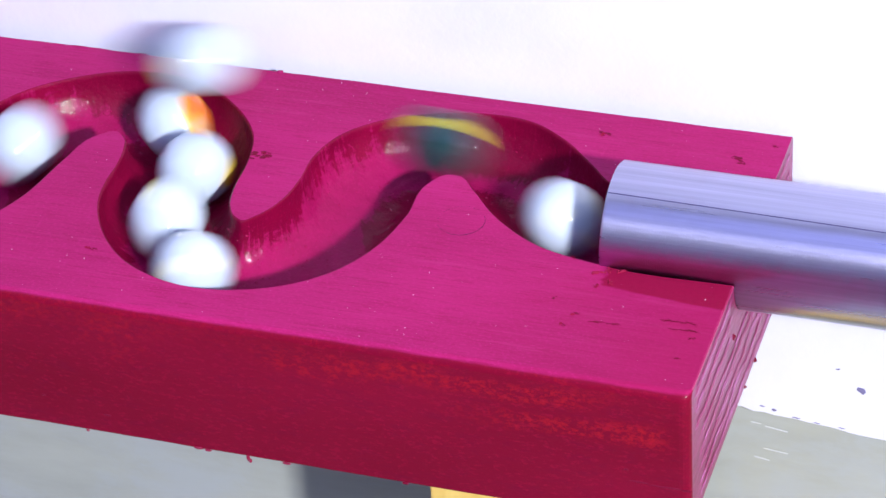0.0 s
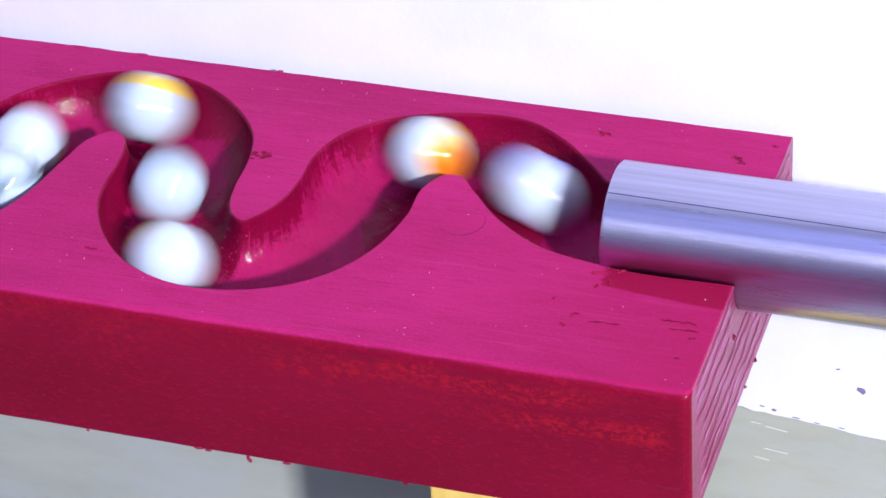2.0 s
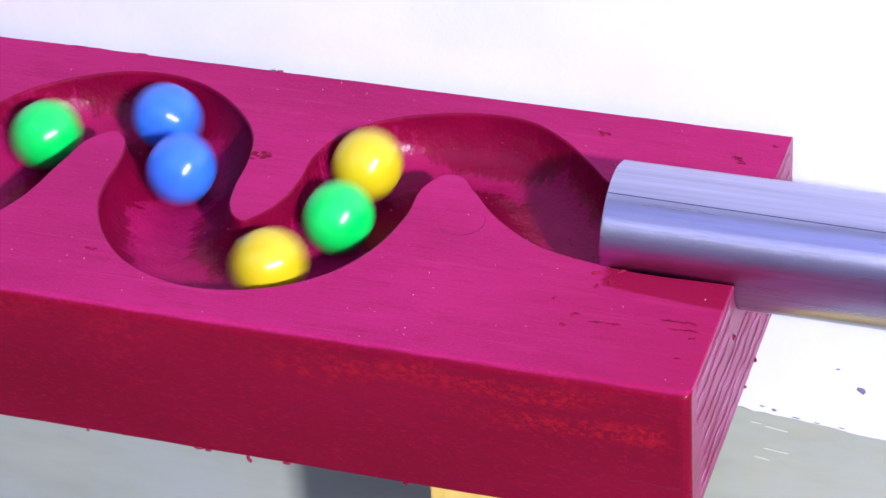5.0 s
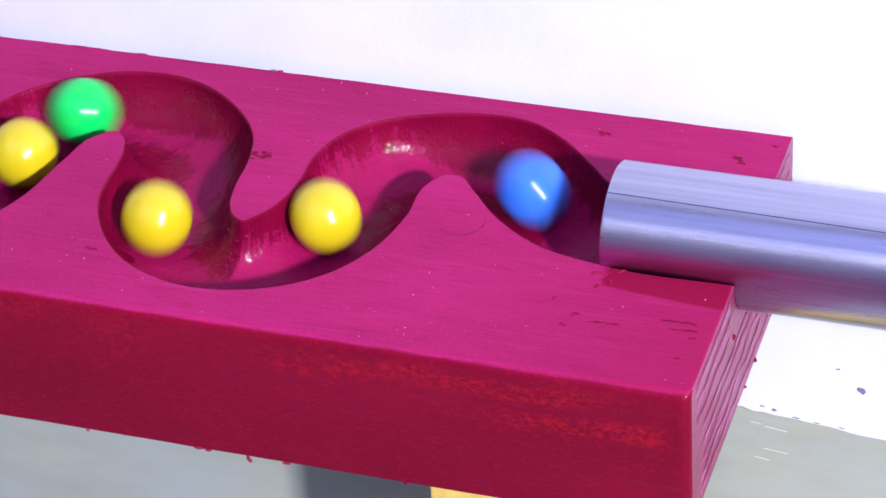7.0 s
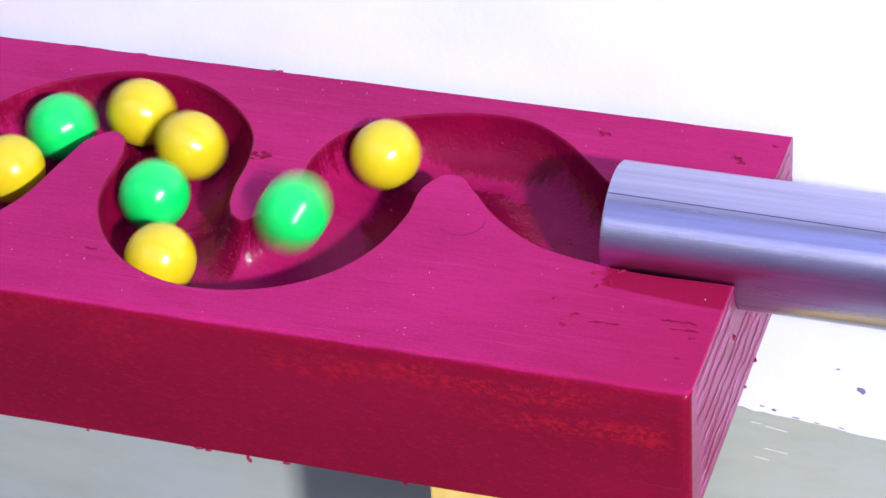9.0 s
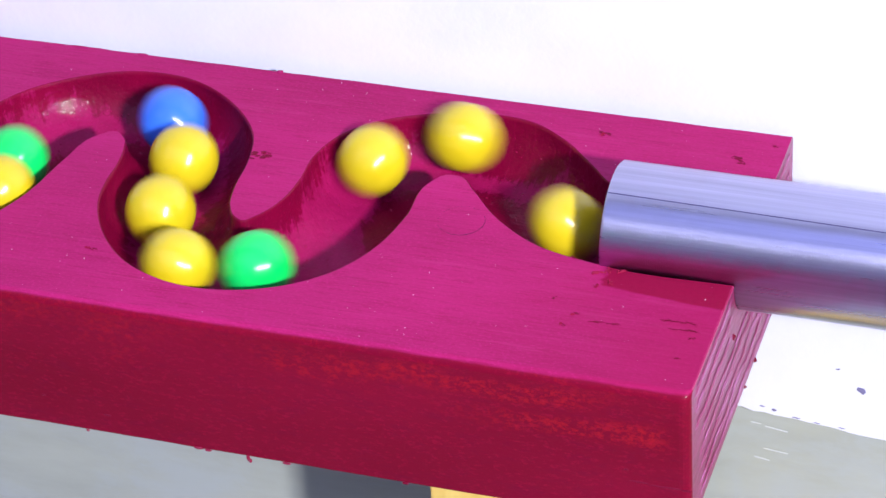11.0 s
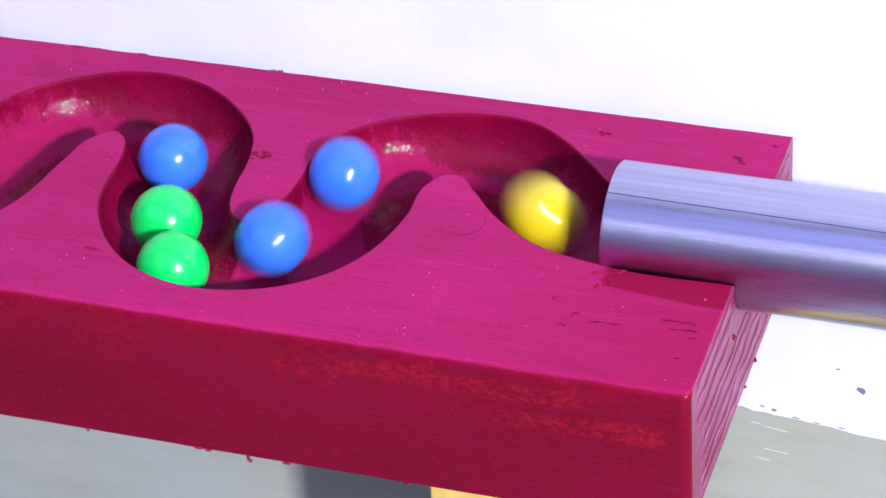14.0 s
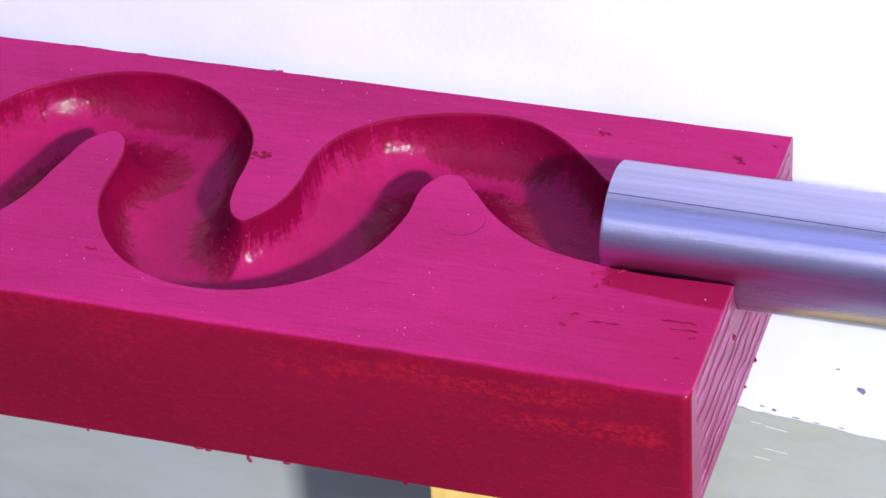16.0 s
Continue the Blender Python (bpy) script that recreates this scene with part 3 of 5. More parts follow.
for i in range(900):
    k, s = rng.randrange(1, len(LONG) - 1), rng.uniform(-0.975, 0.45)
    at = bed(k, s)
    if not -0.185 < at.x < -0.032:
        continue
    up = (bed(k, s + 0.02) - bed(k, s - 0.02)).cross(bed(k + 1, s) - bed(k - 1, s))
    up = (up if up.z > 0 else -up).normalized()
    w = rng.choice((0.00012, 0.00016, 0.0002, 0.0003)) * rng.uniform(0.8, 1.2)
    bmesh.ops.create_icosphere(bm, subdivisions=1, radius=1.0, matrix=Matrix.Translation(at) @ up.to_track_quat("Z", "Y").to_matrix().to_4x4() @ Matrix.Diagonal((w, w * rng.uniform(0.6, 1.0), w * 0.5, 1)))
tagged(part("paint_nibs", bm, NIB, board, "tiny hardened nibs in the crimson gloss paint", True), kind="stuff")


# ---- steel tube lying in the end of the groove ----
def build_tube():
    bm = bmesh.new()
    seg = 96
    prof = ((TUBE_X1, TUBE_IN), (TUBE_X0 + 0.0004, TUBE_IN), (TUBE_X0, TUBE_IN + 0.0003), (TUBE_X0, TUBE_R - 0.0004), (TUBE_X0 + 0.0004, TUBE_R), (TUBE_X1, TUBE_R))
    rings = [[bm.verts.new((x, TUBE_Y + r * math.sin(2 * math.pi * k / seg), TUBE_Z + r * math.cos(2 * math.pi * k / seg))) for k in range(seg)] for x, r in prof]
    rings.append(rings[0])
    for i, (u, v) in enumerate(zip(rings, rings[1:])):
        for k in range(seg):
            f = bm.faces.new((u[k], u[(k + 1) % seg], v[(k + 1) % seg], v[k]))
            f.smooth = i in (0, 4)
    tube = part("steel_tube", bm, STEEL)
    tagged(tube, "brushed steel tube with a lengthwise seam in the groove's end", "tube")
    bm = bmesh.new()
    rows = []
    for x, deg in ((TUBE_X0 + 0.0003, 24.3), (0.06, 28.3), (TUBE_X1, 28.3)):
        rows.append([bm.verts.new((x, TUBE_Y - (TUBE_R + h) * math.sin(radians(deg + d)), TUBE_Z + (TUBE_R + h) * math.cos(radians(deg + d)))) for d, h in ((-0.5, -0.0001), (0, 0.00006), (0.6, 0.00006), (1.1, -0.0001))])
    for u, v in zip(rows, rows[1:]):
        for j in range(3):
            bm.faces.new((u[j], u[j + 1], v[j + 1], v[j]))
    part("seam", bm, STEEL_DARK, tube, "thin dark lengthwise seam")
    return tube


build_tube()

# ---- marbles ----
RADIUS = 0.0077


def marble_mesh(kind):
    bm = bmesh.new()
    bmesh.ops.create_uvsphere(bm, u_segments=48, v_segments=28, radius=RADIUS + (0.0005 if kind.startswith("white") else 0.0))
    return mesh_of("marble", bm, MARBLE_PAINT[kind], True)


MARBLE_MESH = {kind: marble_mesh(kind) for kind in MARBLE_PAINT}
made = []


def roll(kind, t0, slot, last, places, gap=0.1):
    """A marble: it waits upstream in the groove, enters at t0, takes a place every gap seconds, and comes to rest in the tube."""
    ob = new("marble", MARBLE_MESH[kind])
    tagged(ob, MARBLE_LABEL[kind], "marble", "marbles in the track")
    made.append(ob)
    rows = []
    if t0 > 0:
        entry = [(t0 - 0.4, (-205, -29, -4.2)), (t0 - 0.2, (-186, -24, -4.2)), (t0 - 0.1, (-176, -14, -4.2))]
        if places[0][2] > 10:
            entry = [(t0 - 0.4, (-212, -29, -4.2)), (t0 - 0.2, (-198, -6, 10)), (t0 - 0.1, (-186, 14, 13))]
        rows = [(0.0, (slot, -29, -4.2))] if t0 > 0.4 else []
        rows += [(t, p) for t, p in entry if t > 0.02 or (not rows and t > -0.02)]
        if rows[0][0] > 0.02:
            rows.insert(0, (0.0, tuple(0.5 * (u + v) for u, v in zip(rows[0][1], (-205, -29, -4.2)))))
    rows += [(t0 + gap * i, p) for i, p in enumerate(places)]
    t, p = rows[-1]
    if t + 0.1 < 15.9:
        rows.append((t + 0.1, (max(p[0] + 16, -22), 5.2, -3.5)))
        rows.append((t + 0.2, (4, 4.8, -3.6)))
        stop = t + 0.2 + (last - 4) / 600.0
        if stop < 15.9:
            rows.append((stop, (last, 4.8, -3.6)))
        rows.append((16.0, (last, 4.8, -3.6)))
    keyed, turn, was = [], Euler((7.1 * len(made), 3.3 * len(made), 1.7 * len(made))).to_quaternion().to_matrix(), None
    for t, p in rows:
        at = Vector(p) * MM
        if was is not None and (at - was).length > 1e-6:
            d = at - was
            axis = Vector((-d.y, d.x, 0))
            if axis.length > 1e-7:
                turn = Matrix.Rotation(min(d.length / RADIUS, radians(70)), 3, axis.normalized()) @ turn
        keyed.append((t, Matrix.Translation(at) @ turn.to_4x4()))
        was = at
    walk(ob, keyed)


def motions():
    roll('glass', 0.0, 0, 1053, [(-73.2, 30.2, -3.4), (-57.0, 28.4, -3.9), (-45.0, 15.0, -4.2), (-31.0, 6.0, -4.0)], 1 / 30)
    roll('white', 0.0, 0, 1037, [(-40.9, 10.6, -4.2)])
    roll('white', 0.0, 0, 1022, [(-127.9, 27.8, 12.3), (-85.6, 35.5, 12.3), (-51.1, 20.9, -4.2)])
    roll('white', 0.0, 0, 1006, [(-111.2, -24.5, -4.0), (-96.5, -18.5, -4.2), (-83.3, -1.7, -4.0), (-85.7, 23.7, 3.7), (-45.8, 13.9, -4.2)])
    roll('white', 0.0, 0, 990, [(-123.6, -8.4, -4.2), (-116.7, -21.3, -4.2), (-94.4, -18.4, -4.2), (-95.3, -0.2, 6.8), (-89.3, 20.1, 4.3), (-58.2, 29.1, -2.9)])
    roll('white_orange', 0.0, 0, 975, [(-124.3, 9.9, -4.2), (-127.6, -4.9, -4.1), (-116.0, -24.0, -4.7), (-97.9, -18.5, -4.2), (-85.5, -5.0, -4.2), (-88.4, 19.5, 1.6), (-57.2, 26.6, -4.0)])
    roll('white_orange', 0.0, 0, 912, [(-135.6, 25.6, -4.1), (-125.4, 11.1, -4.2), (-127.1, -1.9, -4.2), (-121.2, -12.3, -4.2), (-118.7, -23.0, -3.3), (-110.9, -22.1, -4.2), (-101.8, -24.9, -4.2), (-90.2, -16.4, -4.1), (-87.3, -5.4, -4.2), (-91.0, 10.1, 1.9), (-73.1, 27.6, 9.3), (-39.3, 7.8, -4.2)])
    roll('white_orange', 0.0, 0, 897, [(-166.4, 10.2, -4.0), (-154.7, 26.6, -2.6), (-135.9, 25.5, -4.1), (-128.9, 12.6, -4.2), (-124.0, -0.3, -4.2), (-127.7, -9.4, -3.8), (-124.7, -9.1, -4.2), (-118.3, -23.0, -4.3), (-104.6, -25.5, -4.3), (-85.5, -5.0, -4.2), (-88.6, 19.3, 1.7), (-62.7, 30.6, -0.4)])
    roll('white', 0.1, -231, 944, [(-164.7, -0.2, -4.2), (-164.6, 14.9, -3.9), (-149.2, 27.4, -4.0), (-133.4, 23.7, -4.2), (-126.4, 8.5, -4.2), (-120.7, 6.1, -3.3), (-105.7, 0.6, 7.8), (-89.1, 22.6, 5.9), (-52.5, 22.7, -4.1)])
    roll('white_grey', 0.2, -246, 928, [(-163.1, -5.4, -3.6), (-165.7, 11.3, -4.0), (-149.5, 28.5, -3.1), (-136.7, 25.5, -4.2), (-126.5, 13.2, -4.2), (-129.3, 10.0, -4.1), (-101.6, 0.6, 7.8), (-82.4, 26.4, 4.0), (-41.4, 10.4, -4.2)])
    roll('white', 0.5, -262, 959, [(-169.1, 10.1, -2.7), (-115.1, 26.9, 9.3), (-65.2, 28.9, -3.9)])
    roll('white_orange', 0.6, -277, 850, [(-167.4, 0.6, -4.2), (-158.1, 22.0, -4.1), (-134.7, 23.4, -4.2), (-126.7, 8.4, -4.2), (-125.1, -11.0, -4.2), (-111.7, -25.0, -4.5), (-94.6, -20.0, -4.2), (-88.7, -1.3, -4.2), (-79.4, 25.2, -3.5), (-55.1, 23.2, -4.2), (-35.8, 6.9, -4.2)])
    roll('white', 0.7, -293, 866, [(-162.4, -6.6, -3.3), (-164.3, 10.9, -4.2), (-148.1, 28.8, -3.1), (-126.7, 19.6, -3.7), (-126.6, -3.2, -4.2), (-116.7, -21.3, -4.2), (-93.6, -18.4, -4.2), (-90.3, -2.2, -3.8), (-88.4, 21.6, 4.4), (-53.4, 23.9, -4.1)])
    roll('white', 0.9, -309, 834, [(-163.7, -5.3, -3.8), (-167.0, 6.3, -4.1), (-159.6, 22.1, -3.7), (-141.8, 25.3, -4.2), (-125.9, 8.6, -4.2), (-125.0, -14.6, -3.8), (-100.5, -21.1, -4.2), (-86.3, -2.5, -4.2), (-76.4, 28.1, 0.2), (-38.0, 8.1, -4.2)])
    roll('white_blue', 1.1, -324, 819, [(-165.5, -0.4, -4.2), (-159.8, 23.1, -2.7), (-133.7, 24.5, -4.1), (-127.2, 8.3, -4.2), (-123.1, -13.2, -4.2), (-108.2, -25.7, -5.0), (-87.9, -17.4, -4.5), (-85.8, 3.9, -4.2), (-81.7, 26.9, 3.8), (-49.2, 19.0, -4.2)])
    roll('white', 1.1, -340, 881, [(-169.9, 31.1, 12.3), (-133.1, 26.6, 12.3), (-84.7, 29.8, 9.3), (-44.8, 13.2, -4.2)])
    roll('white_orange', 1.2, -355, 803, [(-163.7, -5.3, -3.8), (-165.7, 10.0, -4.1), (-151.9, 27.9, -2.4), (-127.2, 22.1, -2.8), (-127.8, -2.2, -4.1), (-115.4, -24.0, -4.9), (-89.6, -14.9, -4.1), (-86.8, 9.4, -4.1), (-75.7, 26.6, -3.9), (-56.3, 26.4, -4.0), (-54.6, 25.4, -4.0)])
    roll('white_orange', 1.5, -371, 788, [(-166.4, -1.5, -4.2), (-163.4, 13.6, -4.2), (-147.1, 29.3, -2.3), (-126.9, 17.8, -4.1), (-128.0, -0.4, -4.1), (-117.1, -23.5, -3.3), (-92.4, -6.7, -2.5), (-66.2, 30.5, -0.2)])
    roll('white_grey', 1.6, -387, 756, [(-163.0, -6.7, -3.3), (-165.7, 12.6, -3.9), (-150.0, 27.2, -4.0), (-130.5, 21.8, -4.1), (-127.8, 2.5, -4.2), (-120.8, -16.7, -4.2), (-106.0, -22.6, -4.2), (-93.1, -12.1, -4.2), (-86.1, -1.6, -4.2), (-85.7, 20.5, -2.6), (-50.2, 17.9, -4.2)])
    roll('white_orange', 1.8, -402, 741, [(-165.1, 2.1, -4.2), (-163.5, 18.9, -3.1), (-142.8, 28.9, -3.4), (-127.1, 18.5, -4.0), (-128.4, 0.7, -4.0), (-115.8, -23.5, -3.7), (-91.3, -17.8, -4.1), (-84.4, 2.4, -4.2), (-81.3, 25.6, -0.8), (-51.7, 22.0, -4.1)])
    roll('white', 1.9, -418, 725, [(-164.4, -4.0, -4.1), (-165.4, 10.1, -4.1), (-146.7, 28.7, -3.5), (-126.2, 16.9, -4.1), (-127.8, 4.9, -4.2), (-121.9, -18.7, -3.8), (-100.8, -24.5, -4.3), (-87.6, -0.6, -4.2), (-79.8, 25.6, -2.9), (-45.4, 15.3, -4.2)])
    roll('white_grey', 2.0, -433, 710, [(-163.1, -5.4, -3.6), (-166.4, 13.0, -3.6), (-150.8, 28.0, -3.0), (-133.6, 22.7, -4.2), (-127.0, 4.1, -4.2), (-124.0, -15.0, -4.0), (-105.4, -25.5, -4.5), (-91.1, -10.7, -4.2), (-86.3, 1.5, -4.2), (-83.5, 23.1, -2.7), (-68.4, 30.1, -0.3), (-56.9, 28.6, -3.0), (-40.4, 9.8, -4.2)])
    roll('blue', 2.1, -449, 694, [(-164.6, -3.6, -4.1), (-165.6, 4.4, -4.2), (-158.1, 22.7, -3.9), (-129.0, 21.7, -3.8), (-126.8, 3.7, -4.2), (-122.6, -16.5, -4.1), (-104.8, -25.5, -3.7), (-86.3, -12.0, -3.8), (-86.2, -2.1, -4.2), (-89.0, 8.4, -3.7), (-83.8, 17.0, -4.1), (-75.1, 27.6, -2.9), (-65.7, 30.6, 0.1), (-56.3, 26.4, -4.0), (-50.8, 14.3, -4.0), (-43.9, 9.9, -4.2)])
    roll('white', 2.2, -465, 772, [(-171.3, 23.2, 12.3), (-143.5, 26.8, 12.3), (-97.2, 23.7, 9.3), (-54.9, 24.5, -4.1)])
    roll('yellow', 2.2, -480, 678, [(-163.0, -6.7, -3.3), (-164.1, 3.8, -4.2), (-159.4, 23.3, -2.8), (-132.7, 26.1, -3.0), (-127.8, 4.9, -4.2), (-121.0, -21.6, -3.6), (-102.8, -25.1, -4.3), (-92.2, -14.6, -4.2), (-87.9, -13.6, -4.0), (-83.7, -7.5, -3.6), (-85.7, -2.0, -4.2), (-90.2, 8.3, -1.6), (-87.9, 14.2, -3.4), (-74.8, 27.5, -3.1), (-61.3, 29.2, -3.5), (-42.4, 9.3, -4.2)])
    roll('yellow', 2.4, -496, 647, [(-165.0, 8.4, -4.2), (-151.6, 26.0, -4.1), (-129.9, 21.0, -4.1), (-124.1, 2.0, -4.2), (-123.2, -20.0, -2.7), (-108.7, -25.5, -4.3), (-100.3, -24.5, -4.2), (-98.3, -24.0, -4.3), (-98.0, -22.6, -4.1), (-92.1, -20.9, -4.8), (-86.3, -15.7, -3.0), (-84.5, -6.1, -4.0), (-85.1, 1.8, -4.2), (-87.7, 7.8, -4.1), (-87.6, 18.8, -2.0), (-79.8, 23.6, -4.1), (-65.4, 30.4, -0.7), (-53.8, 26.6, -3.1), (-39.3, 7.8, -4.2)])
    roll('yellow', 2.4, -511, 663, [(-165.6, -1.3, -4.2), (-159.7, 12.0, -4.2), (-149.3, 29.0, -2.4), (-130.7, 17.0, -4.2), (-124.1, 4.3, -4.2), (-126.0, -5.3, -4.2), (-123.3, -7.0, -4.2), (-117.1, -22.3, -3.9), (-110.1, -16.1, 3.0), (-104.9, 2.2, 7.8), (-97.1, 11.2, 7.6), (-86.4, 24.2, 9.3), (-73.9, 25.1, 9.3), (-61.8, 29.1, -3.5), (-38.0, 8.1, -4.2)])
    roll('yellow', 2.6, -527, 632, [(-163.3, -9.0, -4.4), (-165.4, 12.7, -3.9), (-143.3, 28.4, -3.8), (-127.5, 18.6, -4.1), (-126.7, 8.4, -4.2), (-126.5, -4.1, -4.2), (-124.0, -18.1, -2.9), (-120.6, -22.0, -3.8), (-110.4, -25.5, -4.9), (-99.4, -22.6, -4.2), (-90.5, -16.4, -4.1), (-85.4, -12.8, -3.3), (-90.0, -3.1, -4.1), (-90.2, 12.7, -0.8), (-89.0, 12.0, -3.0), (-85.0, 23.0, -0.6), (-76.0, 30.2, 5.0), (-79.6, 26.3, -1.5), (-65.7, 29.8, -2.8), (-50.7, 21.5, -4.1), (-39.5, 8.6, -4.2)])
    roll('blue', 2.7, -543, 616, [(-163.7, -5.3, -3.8), (-163.2, 13.1, -4.2), (-153.9, 26.9, -2.7), (-142.3, 26.7, -4.2), (-132.0, 25.7, -3.0), (-127.3, 20.5, -3.7), (-127.7, 9.6, -4.2), (-128.2, -0.0, -4.1), (-124.3, -9.5, -4.2), (-119.8, -22.5, -3.6), (-115.7, -24.1, -4.9), (-105.1, -24.1, -4.2), (-95.0, -16.8, -4.2), (-89.4, -9.4, -4.2), (-91.0, 4.3, 1.8), (-90.8, 13.6, 2.7), (-87.3, 6.6, -4.1), (-86.5, 18.3, -3.0), (-78.3, 27.0, -1.0), (-64.4, 29.7, -2.8), (-49.3, 19.9, -4.2), (-39.5, 8.6, -4.2)])
    roll('yellow', 3.2, -558, 600, [(-164.6, -3.6, -4.1), (-165.5, -0.4, -4.2), (-164.2, 12.0, -4.2), (-161.0, 21.3, -3.4), (-152.0, 27.2, -3.3), (-139.3, 25.9, -4.2), (-129.3, 23.3, -3.3), (-125.0, 16.8, -3.8), (-127.1, 6.0, -4.2), (-128.1, -2.9, -4.0), (-123.9, -12.5, -4.2), (-126.3, -5.3, -4.2), (-122.2, -15.4, -4.2), (-113.0, -23.1, -4.2), (-101.9, -22.8, -4.2), (-93.5, -15.2, -4.2), (-88.4, -5.5, -4.2), (-87.4, 6.3, -4.1), (-87.1, 17.9, -2.8), (-79.4, 26.6, -1.0), (-65.5, 29.9, -2.4), (-50.4, 21.1, -4.1), (-39.5, 8.6, -4.2)])
    roll('green', 3.3, -574, 585, [(-162.9, -7.8, -4.2), (-164.7, -2.1, -4.2), (-166.6, 4.6, -4.2), (-166.1, 12.4, -3.8), (-159.8, 21.0, -4.0), (-150.0, 26.5, -4.2), (-140.7, 29.1, -2.9), (-134.1, 25.6, -3.9), (-130.4, 17.1, -4.2), (-126.3, 7.5, -4.2), (-127.8, 11.4, -4.2), (-127.1, 0.5, -4.2), (-125.2, -9.8, -4.2), (-118.3, -19.6, -4.2), (-107.5, -23.6, -4.2), (-97.5, -19.4, -4.2), (-90.8, -10.3, -4.2), (-87.6, 0.1, -4.2), (-88.0, 12.1, -3.6), (-84.4, 22.9, -1.9), (-72.7, 28.9, -1.1), (-58.4, 27.5, -4.0), (-43.7, 13.4, -4.2)])
    roll('yellow', 3.5, -589, 569, [(-163.1, -8.7, -4.2), (-163.7, -5.3, -3.8), (-164.7, -0.2, -4.2), (-166.9, 8.6, -4.0), (-163.5, 15.2, -4.0), (-156.8, 24.0, -3.9), (-148.7, 28.9, -2.6), (-140.4, 28.0, -3.8), (-138.8, 26.6, -4.2), (-130.8, 20.2, -4.2), (-128.0, 11.2, -4.2), (-127.4, 0.2, -4.2), (-124.9, -10.9, -4.2), (-117.3, -20.8, -4.2), (-106.3, -23.9, -4.2), (-96.6, -18.8, -4.2), (-90.1, -9.5, -4.2), (-87.4, 1.2, -4.2), (-88.1, 13.2, -3.4), (-83.7, 23.7, -1.5), (-71.3, 29.4, -1.1), (-56.8, 26.5, -4.0), (-42.3, 11.8, -4.2)])
    roll('blue', 4.2, -605, 554, [(-163.0, -8.6, -3.6), (-163.0, -8.6, -3.6), (-165.2, 3.5, -4.2), (-162.3, 15.8, -4.2), (-155.6, 24.8, -3.9), (-147.3, 28.8, -3.3), (-136.9, 26.6, -4.0), (-129.7, 19.7, -4.2), (-127.5, 9.2, -4.2), (-127.4, -2.0, -4.2), (-124.3, -13.0, -4.2), (-115.1, -23.9, -3.7), (-103.7, -24.8, -4.0), (-94.7, -17.6, -4.2), (-88.8, -8.0, -4.2), (-87.1, 3.6, -4.2), (-88.2, 15.3, -2.9), (-82.3, 25.1, -0.6), (-68.4, 30.0, -0.9), (-53.6, 24.7, -4.0), (-39.5, 8.6, -4.2)])
    roll('blue', 4.5, -621, 538, [(-163.0, -8.5, -3.0), (-165.5, 4.2, -4.2), (-162.4, 15.4, -4.2), (-156.0, 24.3, -3.9), (-147.9, 28.5, -3.4), (-137.9, 26.9, -4.0), (-130.5, 20.5, -4.2), (-127.8, 10.5, -4.2), (-127.4, -0.4, -4.2), (-124.8, -11.2, -4.2), (-117.1, -21.0, -4.2), (-106.3, -23.9, -4.2), (-96.8, -18.9, -4.2), (-90.4, -9.8, -4.2), (-87.5, 0.6, -4.2), (-88.1, 12.5, -3.6), (-84.3, 23.0, -1.9), (-72.9, 29.0, -1.2), (-55.9, 23.0, -4.2), (-38.9, 6.6, -4.2)])
    roll('green', 4.8, -636, 522, [(-163.0, -8.5, -3.0), (-165.5, 4.0, -4.2), (-162.6, 14.9, -4.2), (-156.4, 23.9, -4.0), (-148.6, 28.3, -3.5), (-138.9, 27.2, -4.0), (-131.3, 21.3, -4.2), (-128.1, 11.9, -4.2), (-127.4, 1.3, -4.2), (-125.3, -9.4, -4.2), (-119.0, -18.7, -4.2), (-108.8, -23.5, -4.2), (-99.0, -20.2, -4.2), (-91.9, -12.1, -4.2), (-88.0, -2.5, -4.2), (-91.6, 2.4, 3.0), (-91.9, 16.5, 5.4), (-83.9, 24.3, 1.3), (-65.0, 28.3, -4.1), (-51.6, 25.8, -2.2), (-41.7, 10.8, -4.2)])
    roll('yellow', 5.2, -652, 491, [(-163.0, -8.5, -3.0), (-165.3, 2.6, -4.2), (-163.3, 12.3, -4.2), (-158.8, 20.8, -4.2), (-152.5, 26.5, -3.8), (-145.0, 28.6, -3.7), (-136.4, 26.2, -4.1), (-130.2, 20.2, -4.2), (-128.0, 11.5, -4.2), (-127.4, 2.2, -4.2), (-125.9, -7.2, -4.2), (-121.1, -15.4, -4.2), (-119.6, -22.5, -4.2), (-115.7, -24.1, -4.8), (-104.9, -25.5, -4.4), (-96.5, -20.1, -4.2), (-89.0, -15.0, -4.0), (-84.9, -9.0, -3.8), (-90.2, -1.0, -3.7), (-92.0, 7.0, 4.2), (-89.9, 15.5, 0.9), (-77.8, 19.9, -4.2), (-67.9, 30.3, 0.3), (-55.2, 23.6, -4.2), (-37.7, 6.9, -4.2)])
